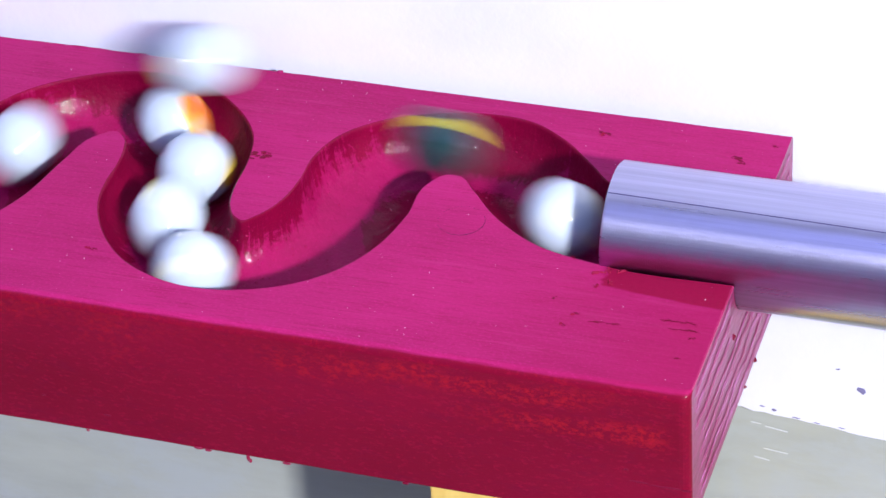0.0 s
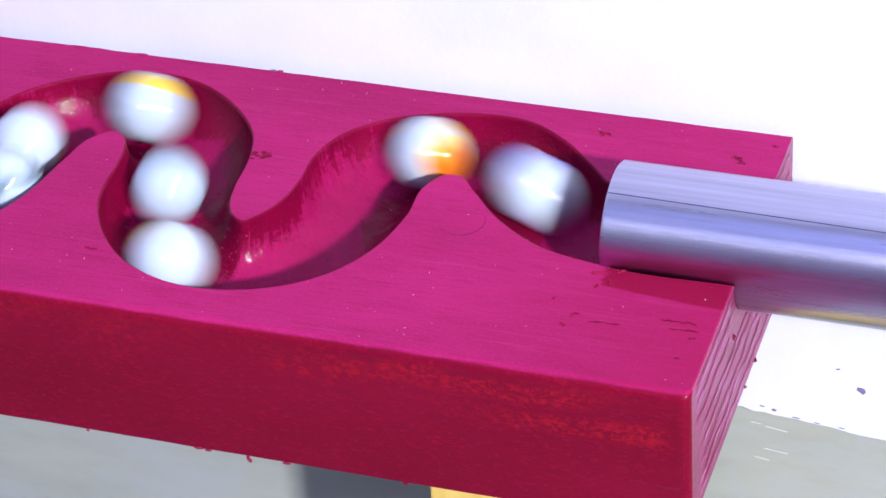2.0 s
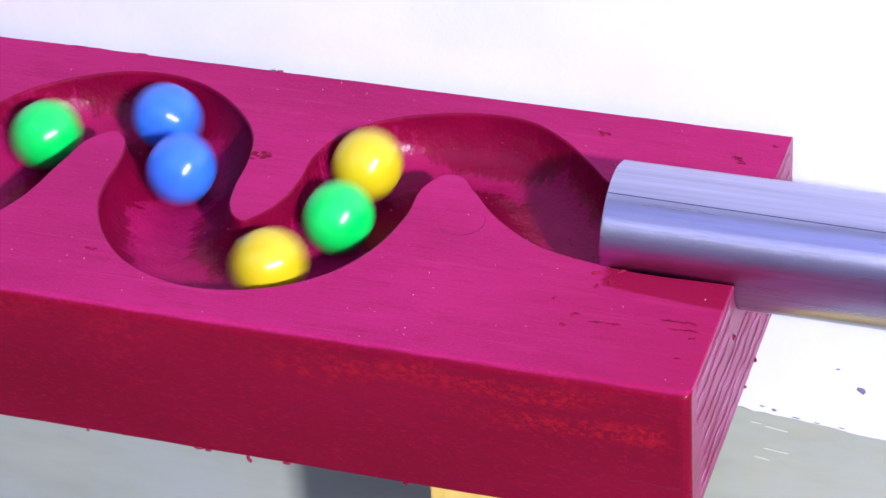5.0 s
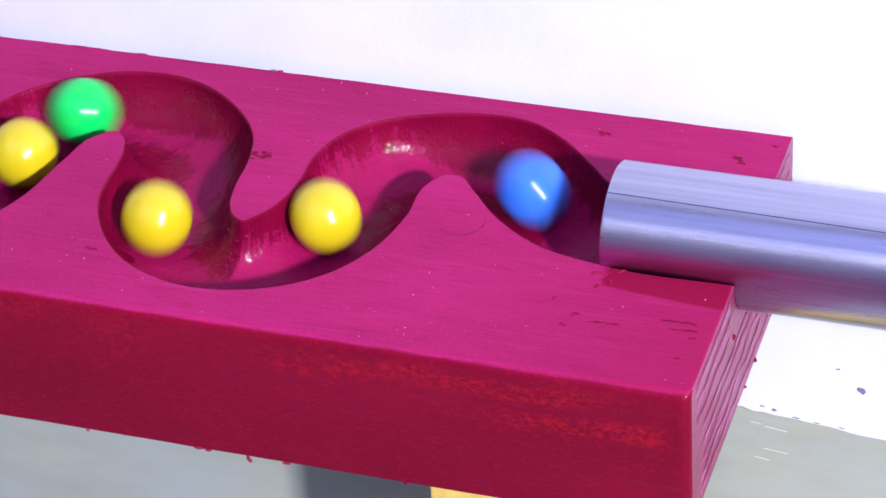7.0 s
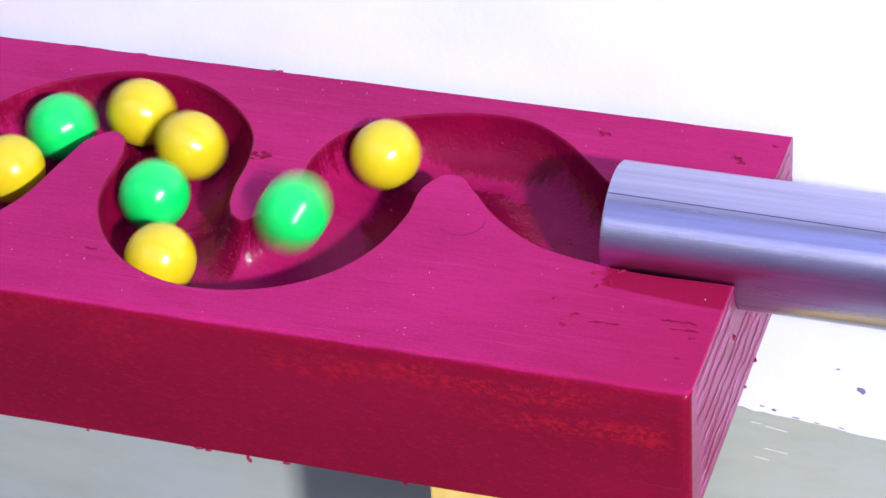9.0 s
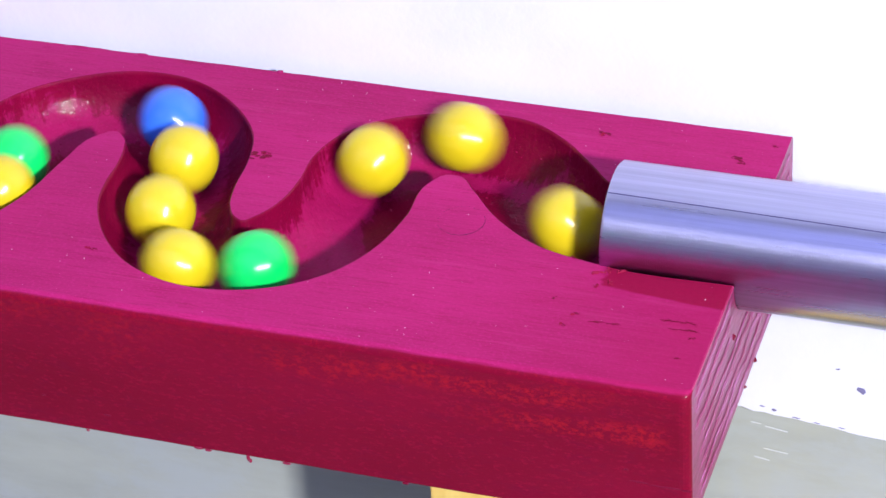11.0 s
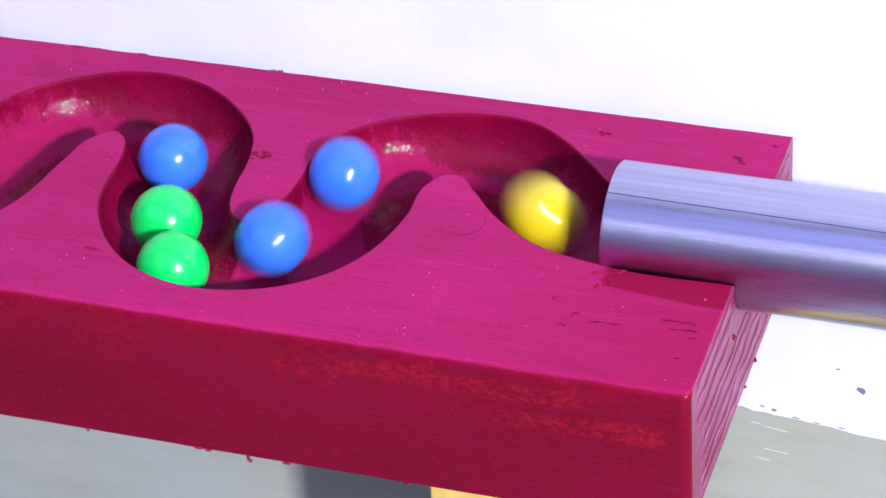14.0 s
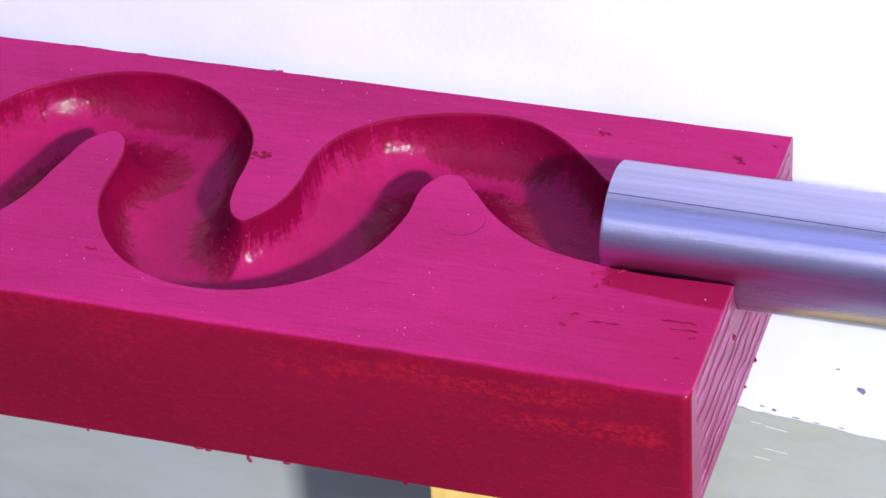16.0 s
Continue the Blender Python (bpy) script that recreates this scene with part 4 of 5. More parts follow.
    roll('yellow', 6.0, -667, 476, [(-163.0, -8.5, -3.0), (-164.9, 0.2, -4.2), (-164.7, 7.4, -4.2), (-163.5, 17.3, -3.7), (-157.3, 24.8, -2.8), (-144.2, 26.3, -4.2), (-134.1, 25.6, -3.9), (-126.7, 20.6, -3.4), (-125.7, 11.0, -4.2), (-127.2, 1.3, -4.2), (-126.0, -8.9, -4.2), (-120.5, -21.9, -3.1), (-115.7, -24.1, -4.8), (-105.9, -25.8, -5.0), (-95.1, -20.0, -4.2), (-89.3, -8.1, -4.2), (-88.7, 0.9, -4.2), (-89.7, 16.7, 1.7), (-83.2, 24.3, -0.9), (-67.6, 29.7, -2.5), (-54.4, 27.8, -2.1), (-41.9, 9.4, -4.2)])
    roll('blue', 6.3, -683, 507, [(-162.8, 33.7, 12.3), (-143.9, 32.7, 12.3), (-125.3, 29.8, 12.3), (-107.4, 31.0, 9.3), (-90.2, 29.5, 9.3), (-74.9, 26.3, 9.3), (-63.0, 28.3, -4.1), (-50.0, 18.8, -4.2), (-34.7, 5.8, -4.2)])
    roll('green', 6.6, -699, 460, [(-163.7, -5.3, -3.8), (-164.7, -0.2, -4.2), (-164.8, 7.9, -4.2), (-164.5, 17.7, -3.1), (-157.2, 24.3, -3.5), (-143.0, 25.5, -4.2), (-132.8, 26.4, -2.6), (-127.3, 19.8, -3.9), (-127.2, 8.3, -4.2), (-126.9, -3.2, -4.2), (-123.9, -14.0, -4.1), (-119.0, -22.6, -4.5), (-109.0, -25.5, -4.4), (-98.3, -24.0, -4.3), (-89.0, -18.2, -4.6), (-83.8, -5.9, -3.8), (-84.6, 4.6, -4.2), (-86.0, 21.8, -1.2), (-72.0, 29.1, -0.8), (-56.9, 26.4, -4.1), (-40.3, 8.5, -4.2)])
    roll('yellow', 6.8, -714, 444, [(-164.2, -6.3, -3.8), (-164.1, -0.1, -4.2), (-164.7, 7.0, -4.2), (-162.4, 16.1, -4.1), (-157.3, 24.0, -3.6), (-146.9, 26.2, -4.2), (-136.3, 26.6, -3.9), (-129.3, 22.5, -3.7), (-126.8, 14.6, -4.2), (-127.1, 6.0, -4.2), (-126.4, -2.2, -4.2), (-124.8, -11.8, -4.2), (-121.0, -21.6, -3.6), (-115.7, -24.1, -4.8), (-107.8, -25.8, -5.0), (-99.2, -24.4, -4.1), (-93.7, -20.3, -4.0), (-87.8, -17.5, -3.3), (-87.1, -6.7, -4.2), (-85.1, -0.5, -4.2), (-85.0, 6.3, -4.2), (-84.9, 13.7, -4.2), (-84.3, 22.3, -2.6), (-76.4, 24.5, -4.2), (-64.2, 29.6, -3.2), (-74.4, 28.5, -1.2), (-60.3, 28.4, -3.8), (-45.4, 15.4, -4.2)])
    roll('green', 7.1, -730, 429, [(-163.0, -6.7, -3.3), (-163.0, -3.7, -3.8), (-164.4, 1.3, -4.2), (-166.9, 9.4, -3.9), (-163.0, 14.7, -4.2), (-157.1, 21.9, -4.2), (-150.8, 27.8, -3.5), (-144.3, 28.9, -3.3), (-138.9, 25.0, -4.2), (-132.6, 18.1, -4.2), (-127.8, 13.4, -4.2), (-123.3, 9.5, -4.1), (-123.3, 5.9, -4.2), (-126.4, 0.5, -4.2), (-128.8, -3.3, -3.8), (-125.1, -9.7, -4.2), (-121.2, -17.1, -4.2), (-112.0, -16.1, -1.2), (-100.2, -21.1, -4.2), (-94.2, -8.3, 2.2), (-91.3, 10.3, 2.7), (-82.5, 22.4, -3.7), (-83.6, 23.8, -1.4), (-71.0, 29.5, -1.1), (-56.5, 26.4, -4.0), (-42.0, 11.5, -4.2)])
    roll('yellow', 7.4, -745, 413, [(-162.7, -7.5, -3.7), (-163.5, -2.6, -4.0), (-163.4, -1.0, -4.1), (-167.0, 1.7, -4.2), (-165.9, 7.7, -4.2), (-163.3, 10.7, -4.2), (-161.0, 14.1, -4.2), (-159.6, 20.6, -4.0), (-155.5, 25.4, -3.3), (-145.6, 27.5, -4.2), (-135.3, 26.3, -3.9), (-128.9, 22.4, -3.6), (-127.5, 12.0, -4.2), (-127.3, 3.6, -4.2), (-125.6, -4.3, -4.2), (-121.3, -15.5, -4.2), (-119.6, -22.5, -4.1), (-114.7, -24.5, -4.8), (-103.2, -24.7, -4.0), (-109.8, -23.4, -4.2), (-99.5, -20.5, -4.2), (-92.0, -12.2, -4.2), (-87.9, -2.3, -4.2), (-87.8, 9.8, -3.9), (-85.6, 21.0, -2.4), (-75.5, 28.0, -1.1), (-61.5, 29.0, -3.7), (-46.5, 16.7, -4.2)])
    roll('green', 7.8, -761, 398, [(-162.4, -6.6, -3.3), (-164.3, -1.0, -4.2), (-166.1, 4.3, -4.2), (-163.8, 7.7, -4.2), (-162.2, 12.9, -4.2), (-160.5, 19.9, -4.0), (-154.7, 26.6, -2.6), (-146.7, 27.9, -4.0), (-135.2, 22.4, -4.2), (-126.3, 19.6, -3.6), (-123.4, 14.3, -3.8), (-126.0, 5.3, -4.2), (-129.3, -1.9, -3.6), (-125.4, -11.7, -4.1), (-118.9, -18.0, -4.2), (-124.3, -12.8, -4.2), (-115.4, -23.4, -3.9), (-104.0, -24.6, -4.1), (-94.9, -17.8, -4.2), (-89.0, -8.1, -4.2), (-87.1, 3.3, -4.2), (-88.2, 15.1, -3.0), (-82.4, 24.9, -0.7), (-68.7, 29.9, -0.9), (-53.9, 24.8, -4.0), (-39.8, 9.0, -4.2)])
    roll('yellow', 8.0, -777, 382, [(-163.0, -8.6, -3.6), (-163.0, -3.7, -3.8), (-164.4, 1.3, -4.2), (-166.6, 6.6, -4.2), (-164.7, 11.7, -4.1), (-158.9, 17.0, -4.2), (-154.3, 25.2, -4.0), (-148.6, 28.3, -3.5), (-142.6, 26.6, -4.2), (-136.9, 23.0, -4.2), (-128.7, 18.0, -4.2), (-124.2, 13.9, -4.0), (-124.1, 5.7, -4.2), (-129.0, 16.3, -4.2), (-127.5, 5.6, -4.2), (-126.4, -5.6, -4.2), (-121.8, -15.3, -4.2), (-111.8, -23.2, -4.2), (-101.1, -21.9, -4.2), (-93.0, -14.1, -4.2), (-88.3, -4.3, -4.2), (-87.6, 7.7, -4.1), (-86.6, 19.1, -2.7), (-78.0, 27.1, -1.0), (-64.1, 29.7, -2.9), (-49.1, 19.6, -4.2), (-39.5, 8.6, -4.2)])
    roll('yellow', 8.3, -792, 366, [(-164.1, -5.2, -3.9), (-164.7, -0.2, -4.2), (-164.6, 3.6, -4.2), (-164.2, 8.1, -4.2), (-161.9, 13.5, -4.2), (-159.0, 21.3, -4.1), (-151.6, 27.7, -2.9), (-144.5, 27.6, -4.1), (-136.8, 22.0, -4.2), (-129.9, 18.7, -4.2), (-131.5, 21.5, -4.2), (-128.1, 11.8, -4.2), (-127.4, 0.8, -4.2), (-125.0, -10.3, -4.2), (-117.8, -20.2, -4.2), (-106.9, -23.7, -4.2), (-97.1, -19.1, -4.2), (-90.5, -9.9, -4.2), (-87.5, 0.6, -4.2), (-88.1, 12.7, -3.5), (-84.0, 23.3, -1.7), (-72.0, 29.2, -1.1), (-57.6, 27.0, -4.0), (-43.0, 12.6, -4.2)])
    roll('green', 8.5, -808, 351, [(-163.0, -8.3, -4.2), (-163.7, -4.2, -3.9), (-164.7, 1.2, -4.2), (-165.5, 6.8, -4.2), (-164.2, 12.0, -4.2), (-160.1, 18.3, -4.2), (-155.1, 24.2, -4.1), (-147.9, 26.4, -4.2), (-143.1, 28.3, -3.9), (-133.9, 23.8, -4.2), (-128.8, 15.2, -4.2), (-127.5, 4.4, -4.2), (-126.1, -6.7, -4.2), (-121.0, -16.2, -4.2), (-110.7, -23.3, -4.2), (-100.2, -21.1, -4.2), (-92.4, -13.1, -4.2), (-88.1, -3.2, -4.2), (-87.7, 8.9, -4.0), (-86.1, 20.2, -2.6), (-76.6, 27.7, -1.1), (-62.7, 29.4, -3.4), (-47.6, 18.0, -4.2), (-39.5, 8.6, -4.2)])
    roll('yellow', 8.8, -823, 335, [(-163.4, -5.3, -3.7), (-164.7, -2.1, -4.2), (-164.8, 0.7, -4.2), (-166.6, 4.1, -4.2), (-166.6, 8.7, -4.0), (-161.4, 17.1, -4.2), (-154.5, 25.5, -3.9), (-145.9, 28.6, -3.5), (-135.9, 25.7, -4.1), (-129.4, 18.2, -4.2), (-127.5, 7.6, -4.2), (-126.9, -3.6, -4.2), (-123.2, -14.0, -4.2), (-113.9, -23.0, -4.2), (-102.6, -23.4, -4.2), (-93.9, -16.1, -4.2), (-88.6, -6.4, -4.2), (-87.3, 5.4, -4.2), (-87.5, 17.0, -2.9), (-80.5, 26.1, -0.9), (-66.6, 30.0, -1.9), (-51.6, 22.5, -4.1), (-39.5, 8.6, -4.2)])
    roll('yellow', 9.2, -839, 320, [(-164.6, -4.1, -4.1), (-163.0, -8.5, -3.0), (-165.6, 4.4, -4.2), (-162.3, 15.8, -4.2), (-155.6, 24.8, -3.9), (-147.3, 28.8, -3.3), (-136.9, 26.6, -4.0), (-129.7, 19.7, -4.2), (-127.5, 9.2, -4.2), (-127.4, -2.0, -4.2), (-124.3, -13.0, -4.2), (-115.1, -23.9, -3.7), (-103.7, -24.8, -4.0), (-94.7, -17.6, -4.2), (-88.8, -8.0, -4.2), (-87.1, 3.6, -4.2), (-88.2, 15.3, -2.9), (-82.3, 25.1, -0.6), (-68.4, 30.0, -0.9), (-53.6, 24.7, -4.0), (-39.5, 8.6, -4.2)])
    roll('yellow', 9.4, -855, 304, [(-163.0, -8.5, -3.0), (-165.5, 3.9, -4.2), (-162.6, 14.9, -4.2), (-156.5, 23.8, -4.0), (-148.7, 28.3, -3.5), (-139.0, 27.2, -4.0), (-131.4, 21.4, -4.2), (-128.1, 12.1, -4.2), (-127.4, 1.5, -4.2), (-125.4, -9.1, -4.2), (-119.2, -18.4, -4.2), (-109.1, -23.5, -4.2), (-99.3, -20.4, -4.2), (-92.1, -12.4, -4.2), (-88.1, -2.9, -4.2), (-87.7, 8.6, -4.0), (-86.4, 19.6, -2.7), (-78.0, 27.1, -1.0), (-64.7, 29.8, -2.7), (-51.9, 20.7, -4.2), (-39.5, 8.6, -4.2)])
    roll('green', 9.7, -870, 288, [(-163.0, -8.5, -3.0), (-165.4, 3.1, -4.2), (-163.0, 13.3, -4.2), (-157.9, 22.0, -4.1), (-151.0, 27.2, -3.7), (-142.7, 28.2, -3.9), (-134.5, 24.4, -4.2), (-129.2, 17.2, -4.2), (-127.5, 7.7, -4.2), (-127.3, -2.2, -4.2), (-124.6, -12.0, -4.2), (-117.3, -20.8, -4.2), (-107.6, -23.6, -4.2), (-98.7, -20.1, -4.2), (-92.1, -12.6, -4.2), (-88.2, -3.9, -4.2), (-85.4, 5.3, -4.2), (-87.0, 15.6, -3.6), (-77.9, 27.3, 0.2), (-62.8, 29.6, -3.3), (-48.6, 16.9, -4.2)])
    roll('yellow', 9.9, -886, 273, [(-163.0, -8.5, -3.0), (-165.4, 3.3, -4.2), (-162.9, 13.7, -4.2), (-157.5, 22.5, -4.1), (-150.4, 27.6, -3.7), (-141.8, 28.0, -4.0), (-133.7, 23.6, -4.2), (-128.9, 15.8, -4.2), (-127.5, 6.1, -4.2), (-126.8, -4.0, -4.2), (-123.6, -13.7, -4.2), (-115.0, -23.9, -3.7), (-104.9, -24.3, -4.2), (-96.4, -18.7, -4.2), (-87.9, -17.5, -4.4), (-86.3, -15.8, -4.2), (-86.0, -9.8, -4.0), (-83.8, -5.9, -3.8), (-84.8, 5.0, -4.2), (-73.3, 27.2, -4.0), (-60.6, 30.1, -2.0), (-45.5, 13.5, -4.2)])
    roll('yellow', 10.1, -901, 257, [(-163.0, -8.5, -3.0), (-165.4, 3.6, -4.2), (-162.7, 14.3, -4.2), (-157.1, 23.2, -4.1), (-149.6, 27.9, -3.6), (-140.4, 27.6, -4.0), (-132.6, 22.5, -4.2), (-128.5, 14.0, -4.2), (-127.5, 3.8, -4.2), (-126.1, -6.5, -4.2), (-121.6, -15.5, -4.2), (-112.4, -23.2, -4.2), (-103.6, -18.7, -1.4), (-98.2, -12.3, 4.8), (-95.8, -2.5, 6.8), (-93.0, 6.9, 5.4), (-89.0, 14.5, -2.5), (-89.6, 4.7, -3.5), (-88.9, 14.9, -2.4), (-85.1, 19.2, -3.5), (-71.8, 29.4, -0.3), (-58.9, 28.7, -3.4), (-42.6, 10.2, -4.2)])
    roll('yellow', 10.3, -917, 242, [(-163.0, -8.5, -3.0), (-165.5, 3.8, -4.2), (-162.6, 14.6, -4.2), (-156.7, 23.5, -4.0), (-149.1, 28.2, -3.6), (-139.6, 27.4, -4.0), (-131.9, 21.8, -4.2), (-128.3, 12.8, -4.2), (-127.4, 2.4, -4.2), (-125.7, -8.1, -4.2), (-120.6, -22.0, -3.8), (-110.1, -25.5, -5.0), (-103.1, -25.0, -4.4), (-96.7, -23.4, -4.7), (-90.8, -20.1, -4.7), (-87.0, -10.7, -4.1), (-82.9, -4.3, -3.7), (-84.4, 2.4, -4.2), (-87.9, 7.6, -4.0), (-88.4, 13.3, -3.2), (-82.4, 19.4, -4.2), (-74.9, 25.8, -4.2), (-69.4, 29.4, -2.6), (-58.3, 29.8, -1.8), (-49.5, 22.1, -3.8), (-35.5, 5.6, -4.2)])
    roll('blue', 10.5, -933, 226, [(-163.0, -8.5, -3.0), (-165.5, 4.6, -4.2), (-162.0, 16.2, -4.2), (-155.1, 25.1, -3.9), (-146.5, 28.8, -3.5), (-136.2, 26.0, -4.1), (-129.4, 18.3, -4.2), (-127.5, 7.5, -4.2), (-128.0, -3.8, -4.0), (-123.5, -12.9, -4.2), (-119.0, -22.6, -4.5), (-113.1, -24.9, -5.0), (-104.6, -25.2, -3.9), (-96.7, -23.4, -5.0), (-90.5, -19.5, -4.7), (-86.0, -15.1, -3.6), (-83.6, -8.5, -3.4), (-84.4, -4.0, -4.1), (-85.8, -1.5, -4.2), (-89.7, 4.9, -3.3), (-88.8, 16.5, -1.9), (-81.2, 24.7, -2.8), (-76.8, 24.9, -4.2), (-71.3, 28.0, -3.9), (-57.5, 28.9, -2.7), (-44.6, 12.4, -4.2)])
    roll('green', 10.9, -948, 210, [(-163.0, -8.5, -3.0), (-165.5, 3.8, -4.2), (-162.6, 14.6, -4.2), (-156.7, 23.5, -4.0), (-148.1, 26.9, -4.2), (-138.5, 26.1, -4.2), (-129.1, 23.8, -2.6), (-127.1, 15.4, -4.2), (-127.3, 5.0, -4.2), (-125.1, -6.0, -4.2), (-123.9, -14.0, -4.1), (-120.3, -22.0, -4.1), (-112.0, -25.1, -5.0), (-100.3, -24.5, -4.2), (-90.5, -19.5, -4.7), (-85.4, -12.8, -3.3), (-85.6, -8.5, -4.0), (-87.5, -3.3, -4.2), (-88.7, 4.3, -4.0), (-87.6, 15.8, -3.2), (-83.9, 24.0, -0.1), (-71.2, 31.0, 4.5), (-60.7, 30.7, 0.5), (-45.6, 12.1, -4.2)])
    roll('yellow', 11.0, -964, 195, [(-163.0, -8.5, -3.0), (-165.0, 0.9, -4.2), (-164.3, 8.8, -4.2), (-162.0, 17.2, -4.1), (-155.0, 25.5, -3.6), (-147.3, 27.8, -4.0), (-139.2, 24.9, -4.2), (-131.7, 21.7, -4.2), (-127.1, 16.9, -4.2), (-125.0, 11.6, -4.2), (-125.7, 5.3, -4.2), (-126.9, -3.2, -4.2), (-126.2, -11.7, -3.9), (-120.3, -20.6, -3.7), (-113.4, -24.9, -4.9), (-104.6, -25.5, -4.3), (-95.5, -22.9, -4.9), (-85.5, -14.9, -4.1), (-81.5, -6.1, -4.0), (-88.2, 7.6, -4.0), (-87.7, 20.9, 2.1), (-77.2, 28.4, 2.8), (-63.2, 29.1, -3.7), (-48.2, 15.6, -4.2)])
    roll('yellow', 11.1, -979, 179, [(-163.0, -8.5, -3.0), (-164.8, -0.6, -4.2), (-164.3, 5.6, -4.2), (-164.1, 10.5, -4.2), (-161.0, 14.1, -4.2), (-157.3, 22.4, -4.2), (-150.3, 27.1, -4.0), (-139.7, 23.8, -4.2), (-130.7, 22.2, -4.1), (-125.8, 18.0, -3.8), (-125.3, 10.1, -4.2), (-126.8, 2.3, -4.2), (-127.0, -4.2, -4.2), (-124.4, -12.6, -4.2), (-120.3, -22.0, -4.1), (-112.6, -25.0, -5.0), (-103.1, -25.4, -5.0), (-92.7, -21.5, -4.3), (-86.3, -12.0, -3.8), (-82.9, -4.3, -3.7), (-88.3, 3.1, -4.1), (-90.8, 12.8, 2.3), (-86.1, 22.6, 1.5), (-65.7, 27.8, -4.2), (-51.7, 26.2, -1.5), (-42.0, 9.8, -4.2)])
    roll('green', 11.3, -995, 164, [(-162.7, -7.5, -3.7), (-165.2, -0.3, -4.2), (-164.6, 2.2, -4.2), (-164.2, 8.6, -4.2), (-163.5, 15.7, -4.0), (-156.7, 23.7, -4.0), (-145.6, 26.0, -4.2), (-136.9, 27.5, -3.6), (-132.6, 24.8, -3.8), (-129.5, 16.3, -4.2), (-126.4, 7.1, -4.2), (-124.9, 0.4, -4.2), (-124.9, -6.0, -4.2), (-124.0, -18.1, -2.9), (-120.6, -22.0, -3.8), (-108.7, -25.8, -5.0), (-97.7, -23.7, -5.0), (-90.7, -17.1, -4.1), (-86.0, -15.1, -4.2), (-90.8, -2.9, -3.4), (-86.8, 5.9, -4.2), (-89.6, 15.9, -0.3), (-85.9, 17.8, 9.3), (-77.5, 23.4, 9.3), (-66.8, 30.5, 0.7), (-49.1, 14.9, -4.2)])
    roll('yellow', 11.5, -1011, 148, [(-164.2, -6.3, -3.8), (-164.9, -1.7, -4.2), (-165.8, 4.3, -4.2), (-164.9, 6.9, -4.2), (-161.3, 15.5, -4.2), (-155.9, 24.0, -4.1), (-147.2, 28.6, -3.5), (-138.4, 27.3, -4.0), (-130.2, 21.8, -4.1), (-124.7, 14.4, -4.1), (-124.1, 7.1, -4.2), (-125.3, 0.8, -4.2), (-128.0, -3.8, -4.0), (-125.6, -9.8, -4.2), (-119.5, -22.5, -3.4), (-116.7, -23.5, -4.9), (-105.9, -25.5, -3.9), (-94.1, -22.1, -3.8), (-85.9, -12.3, -3.6), (-82.4, -0.3, -3.9), (-86.0, 7.0, -4.2), (-89.1, 17.8, 0.1), (-83.7, 23.1, -2.4), (-69.4, 29.2, -2.8), (-58.5, 29.5, -2.3), (-45.5, 10.7, -4.1)])
    roll('blue', 11.7, -1026, 132, [(-164.1, -5.2, -3.9), (-164.6, -3.6, -4.1), (-164.9, 3.6, -4.2), (-165.3, 8.3, -4.2), (-161.5, 17.3, -4.1), (-154.5, 25.7, -3.7), (-145.9, 29.1, -3.0), (-139.2, 27.2, -4.1), (-133.5, 21.8, -4.2), (-127.7, 15.3, -4.2), (-122.7, 8.1, -4.0), (-122.0, 2.6, -4.0), (-125.2, -3.8, -4.2), (-127.9, -7.5, -3.9), (-125.0, -14.6, -3.8), (-116.7, -21.3, -4.2), (-109.6, -25.4, -4.7), (-105.3, -25.5, -3.8), (-100.5, -24.0, -4.0), (-94.6, -20.0, -4.2), (-86.4, -15.9, -2.8), (-81.6, -7.3, -3.4), (-83.5, 1.2, -4.2), (-90.2, 11.7, -1.4), (-87.4, 20.0, -1.2), (-73.0, 26.2, -4.2), (-62.9, 30.3, -1.9), (-49.8, 21.0, -4.1)])
    roll('blue', 11.9, -1042, 101, [(-164.4, -5.1, -4.0), (-165.1, -1.2, -4.2), (-166.0, 5.3, -4.2), (-164.2, 12.0, -4.2), (-160.3, 18.7, -4.2), (-155.3, 25.4, -3.6), (-147.9, 28.0, -3.9), (-138.8, 26.0, -4.2), (-130.5, 21.8, -4.1), (-125.3, 16.8, -3.9), (-125.6, 10.1, -4.2), (-125.0, 2.7, -4.2), (-125.9, -0.7, -4.2), (-126.0, -5.3, -4.2), (-123.9, -12.5, -4.2), (-121.9, -18.7, -3.8), (-116.1, -24.0, -3.7), (-112.0, -25.1, -5.0), (-110.1, -25.5, -5.0), (-107.3, -25.7, -5.0), (-101.2, -24.2, -4.0), (-97.0, -14.1, -1.1), (-92.7, -7.1, -1.6), (-82.7, 3.1, -4.1), (-88.1, 14.8, -3.2), (-86.3, 13.5, -4.0), (-74.9, 28.6, 0.7), (-64.9, 30.7, 0.8), (-54.6, 21.5, -4.2), (-37.0, 6.2, -4.2)])
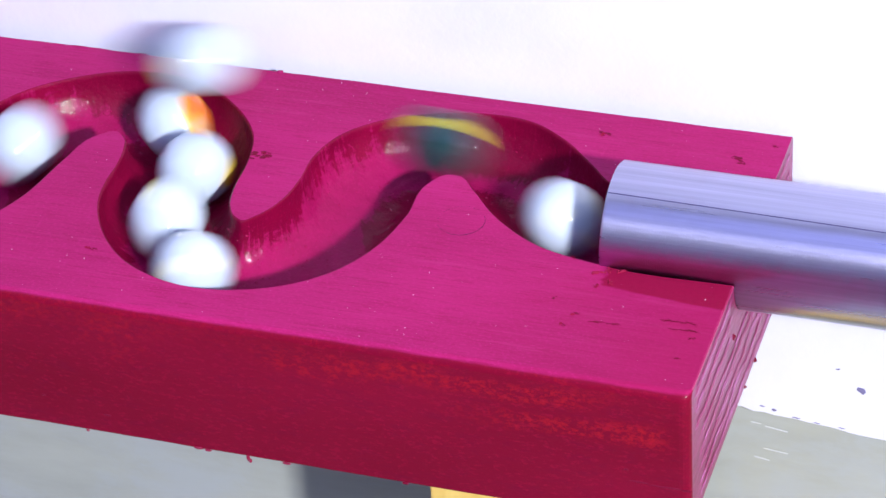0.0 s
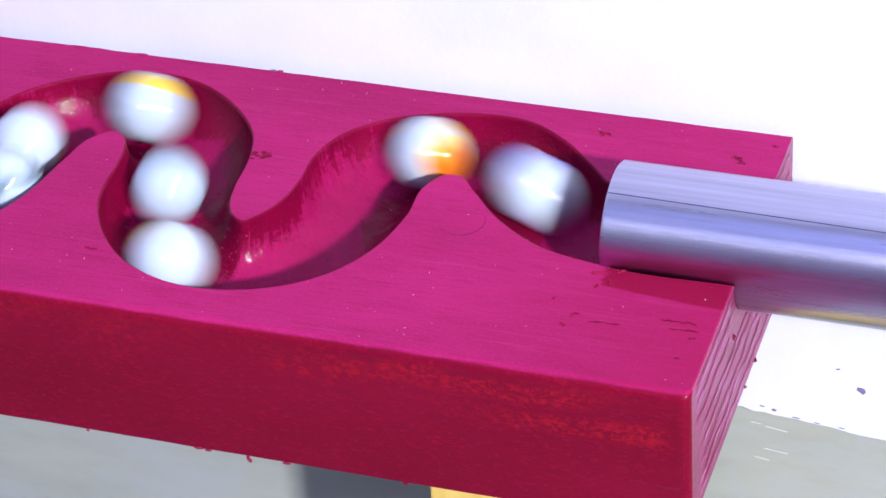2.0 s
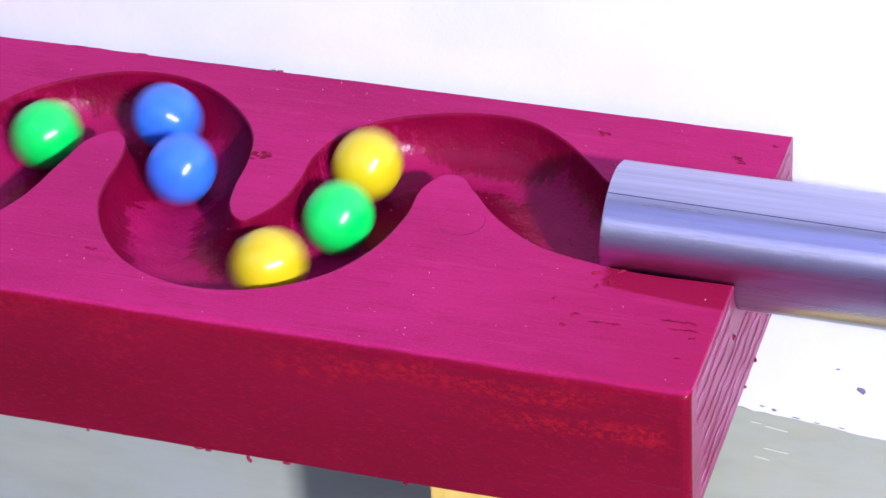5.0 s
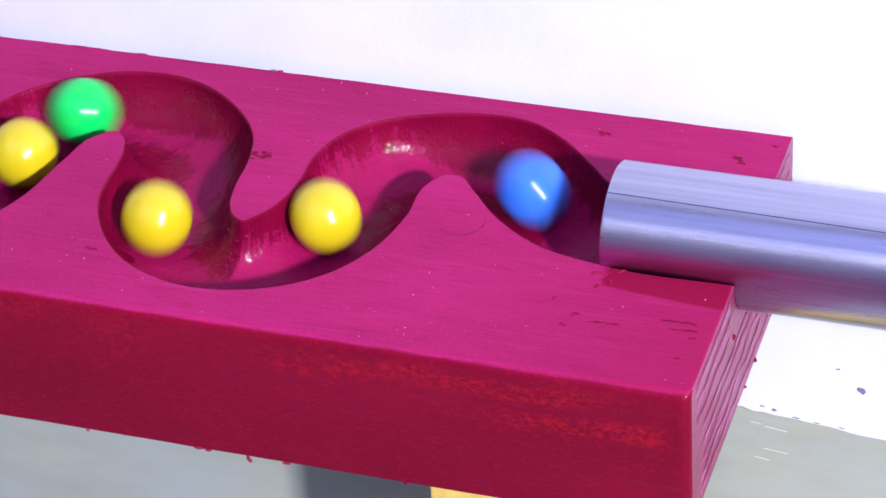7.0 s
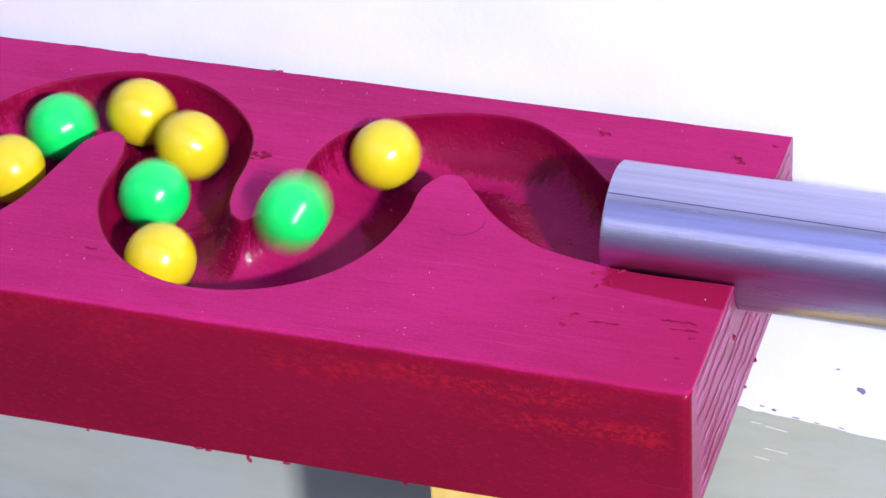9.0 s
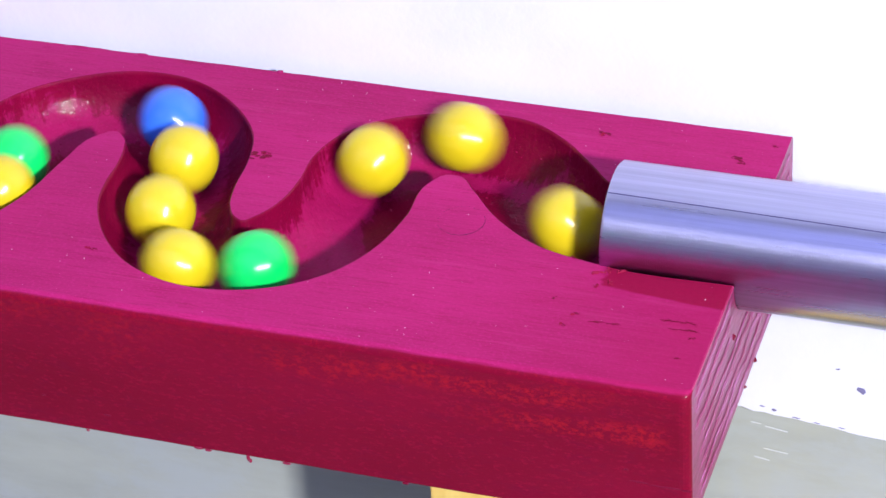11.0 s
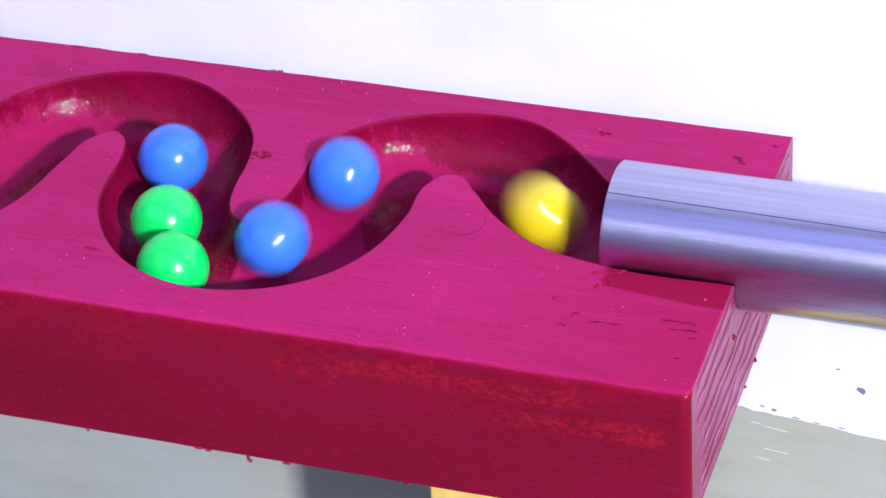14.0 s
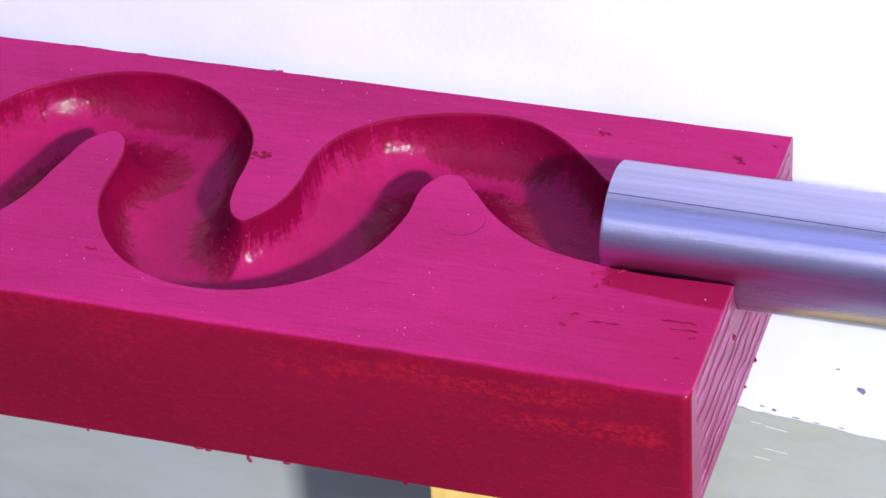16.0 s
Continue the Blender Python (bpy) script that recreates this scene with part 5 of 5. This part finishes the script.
    roll('green', 12.1, -1057, 86, [(-163.0, -7.6, -3.7), (-163.5, -2.6, -4.0), (-164.8, 2.2, -4.2), (-166.9, 9.4, -3.9), (-163.0, 18.9, -3.4), (-155.4, 24.8, -3.9), (-145.8, 26.4, -4.2), (-138.4, 26.6, -4.2), (-133.2, 21.8, -4.2), (-129.3, 17.3, -4.2), (-126.3, 11.8, -4.2), (-122.8, 5.4, -4.1), (-124.1, 2.0, -4.2), (-126.0, -4.0, -4.2), (-127.9, -7.5, -3.9), (-123.4, -12.4, -4.2), (-119.3, -15.0, -4.2), (-116.8, -20.3, -4.2), (-115.8, -23.5, -3.7), (-116.2, -24.0, -4.6), (-111.7, -25.2, -5.0), (-104.1, -23.8, -4.2), (-95.5, -22.7, -4.0), (-88.5, -13.4, -4.1), (-87.3, -5.4, -4.2), (-90.7, 1.3, -0.6), (-90.6, 10.7, -0.1), (-81.5, 17.7, -4.2), (-69.5, 29.9, -1.3), (-59.6, 27.2, -4.1), (-41.9, 9.4, -4.2)])
    roll('green', 12.4, -1073, 70, [(-165.0, -2.6, -4.2), (-166.7, 3.6, -4.2), (-164.7, 11.7, -4.1), (-161.1, 16.6, -4.2), (-155.0, 23.9, -4.2), (-146.9, 26.2, -4.2), (-139.2, 27.2, -4.1), (-133.1, 24.5, -4.0), (-130.6, 20.5, -4.2), (-128.5, 15.1, -4.2), (-126.7, 8.4, -4.2), (-126.5, 5.2, -4.2), (-126.0, -0.3, -4.2), (-125.7, -3.9, -4.2), (-126.7, -6.4, -4.2), (-125.4, -7.5, -4.2), (-123.5, -9.3, -4.2), (-124.4, -14.1, -4.1), (-121.0, -21.6, -3.6), (-112.6, -25.0, -5.0), (-104.4, -20.1, -3.8), (-98.2, -16.2, -3.5), (-92.5, -17.6, -4.2), (-94.0, -7.7, 2.8), (-95.0, 1.3, 6.8), (-92.9, 10.7, 5.4), (-88.2, 16.1, -2.8), (-73.6, 28.6, -1.7), (-63.4, 30.0, -2.1), (-45.6, 12.1, -4.2)])
    roll('blue', 12.6, -1089, 117, [(-164.1, -2.6, -4.1), (-163.9, -3.6, -4.0), (-163.9, 1.4, -4.2), (-164.1, 7.1, -4.2), (-163.1, 15.5, -4.1), (-158.1, 22.0, -4.1), (-151.6, 26.7, -3.9), (-142.3, 26.7, -4.2), (-135.3, 26.5, -3.7), (-131.1, 21.8, -4.2), (-129.8, 17.7, -4.2), (-128.0, 11.9, -4.2), (-133.6, 15.7, -3.7), (-127.5, 10.6, -4.2), (-130.7, 12.0, -4.0), (-112.5, 10.9, 7.7), (-97.7, 25.1, 7.8), (-80.0, 27.5, 3.0), (-60.4, 27.1, -4.2), (-45.5, 12.6, -4.2)])


motions()
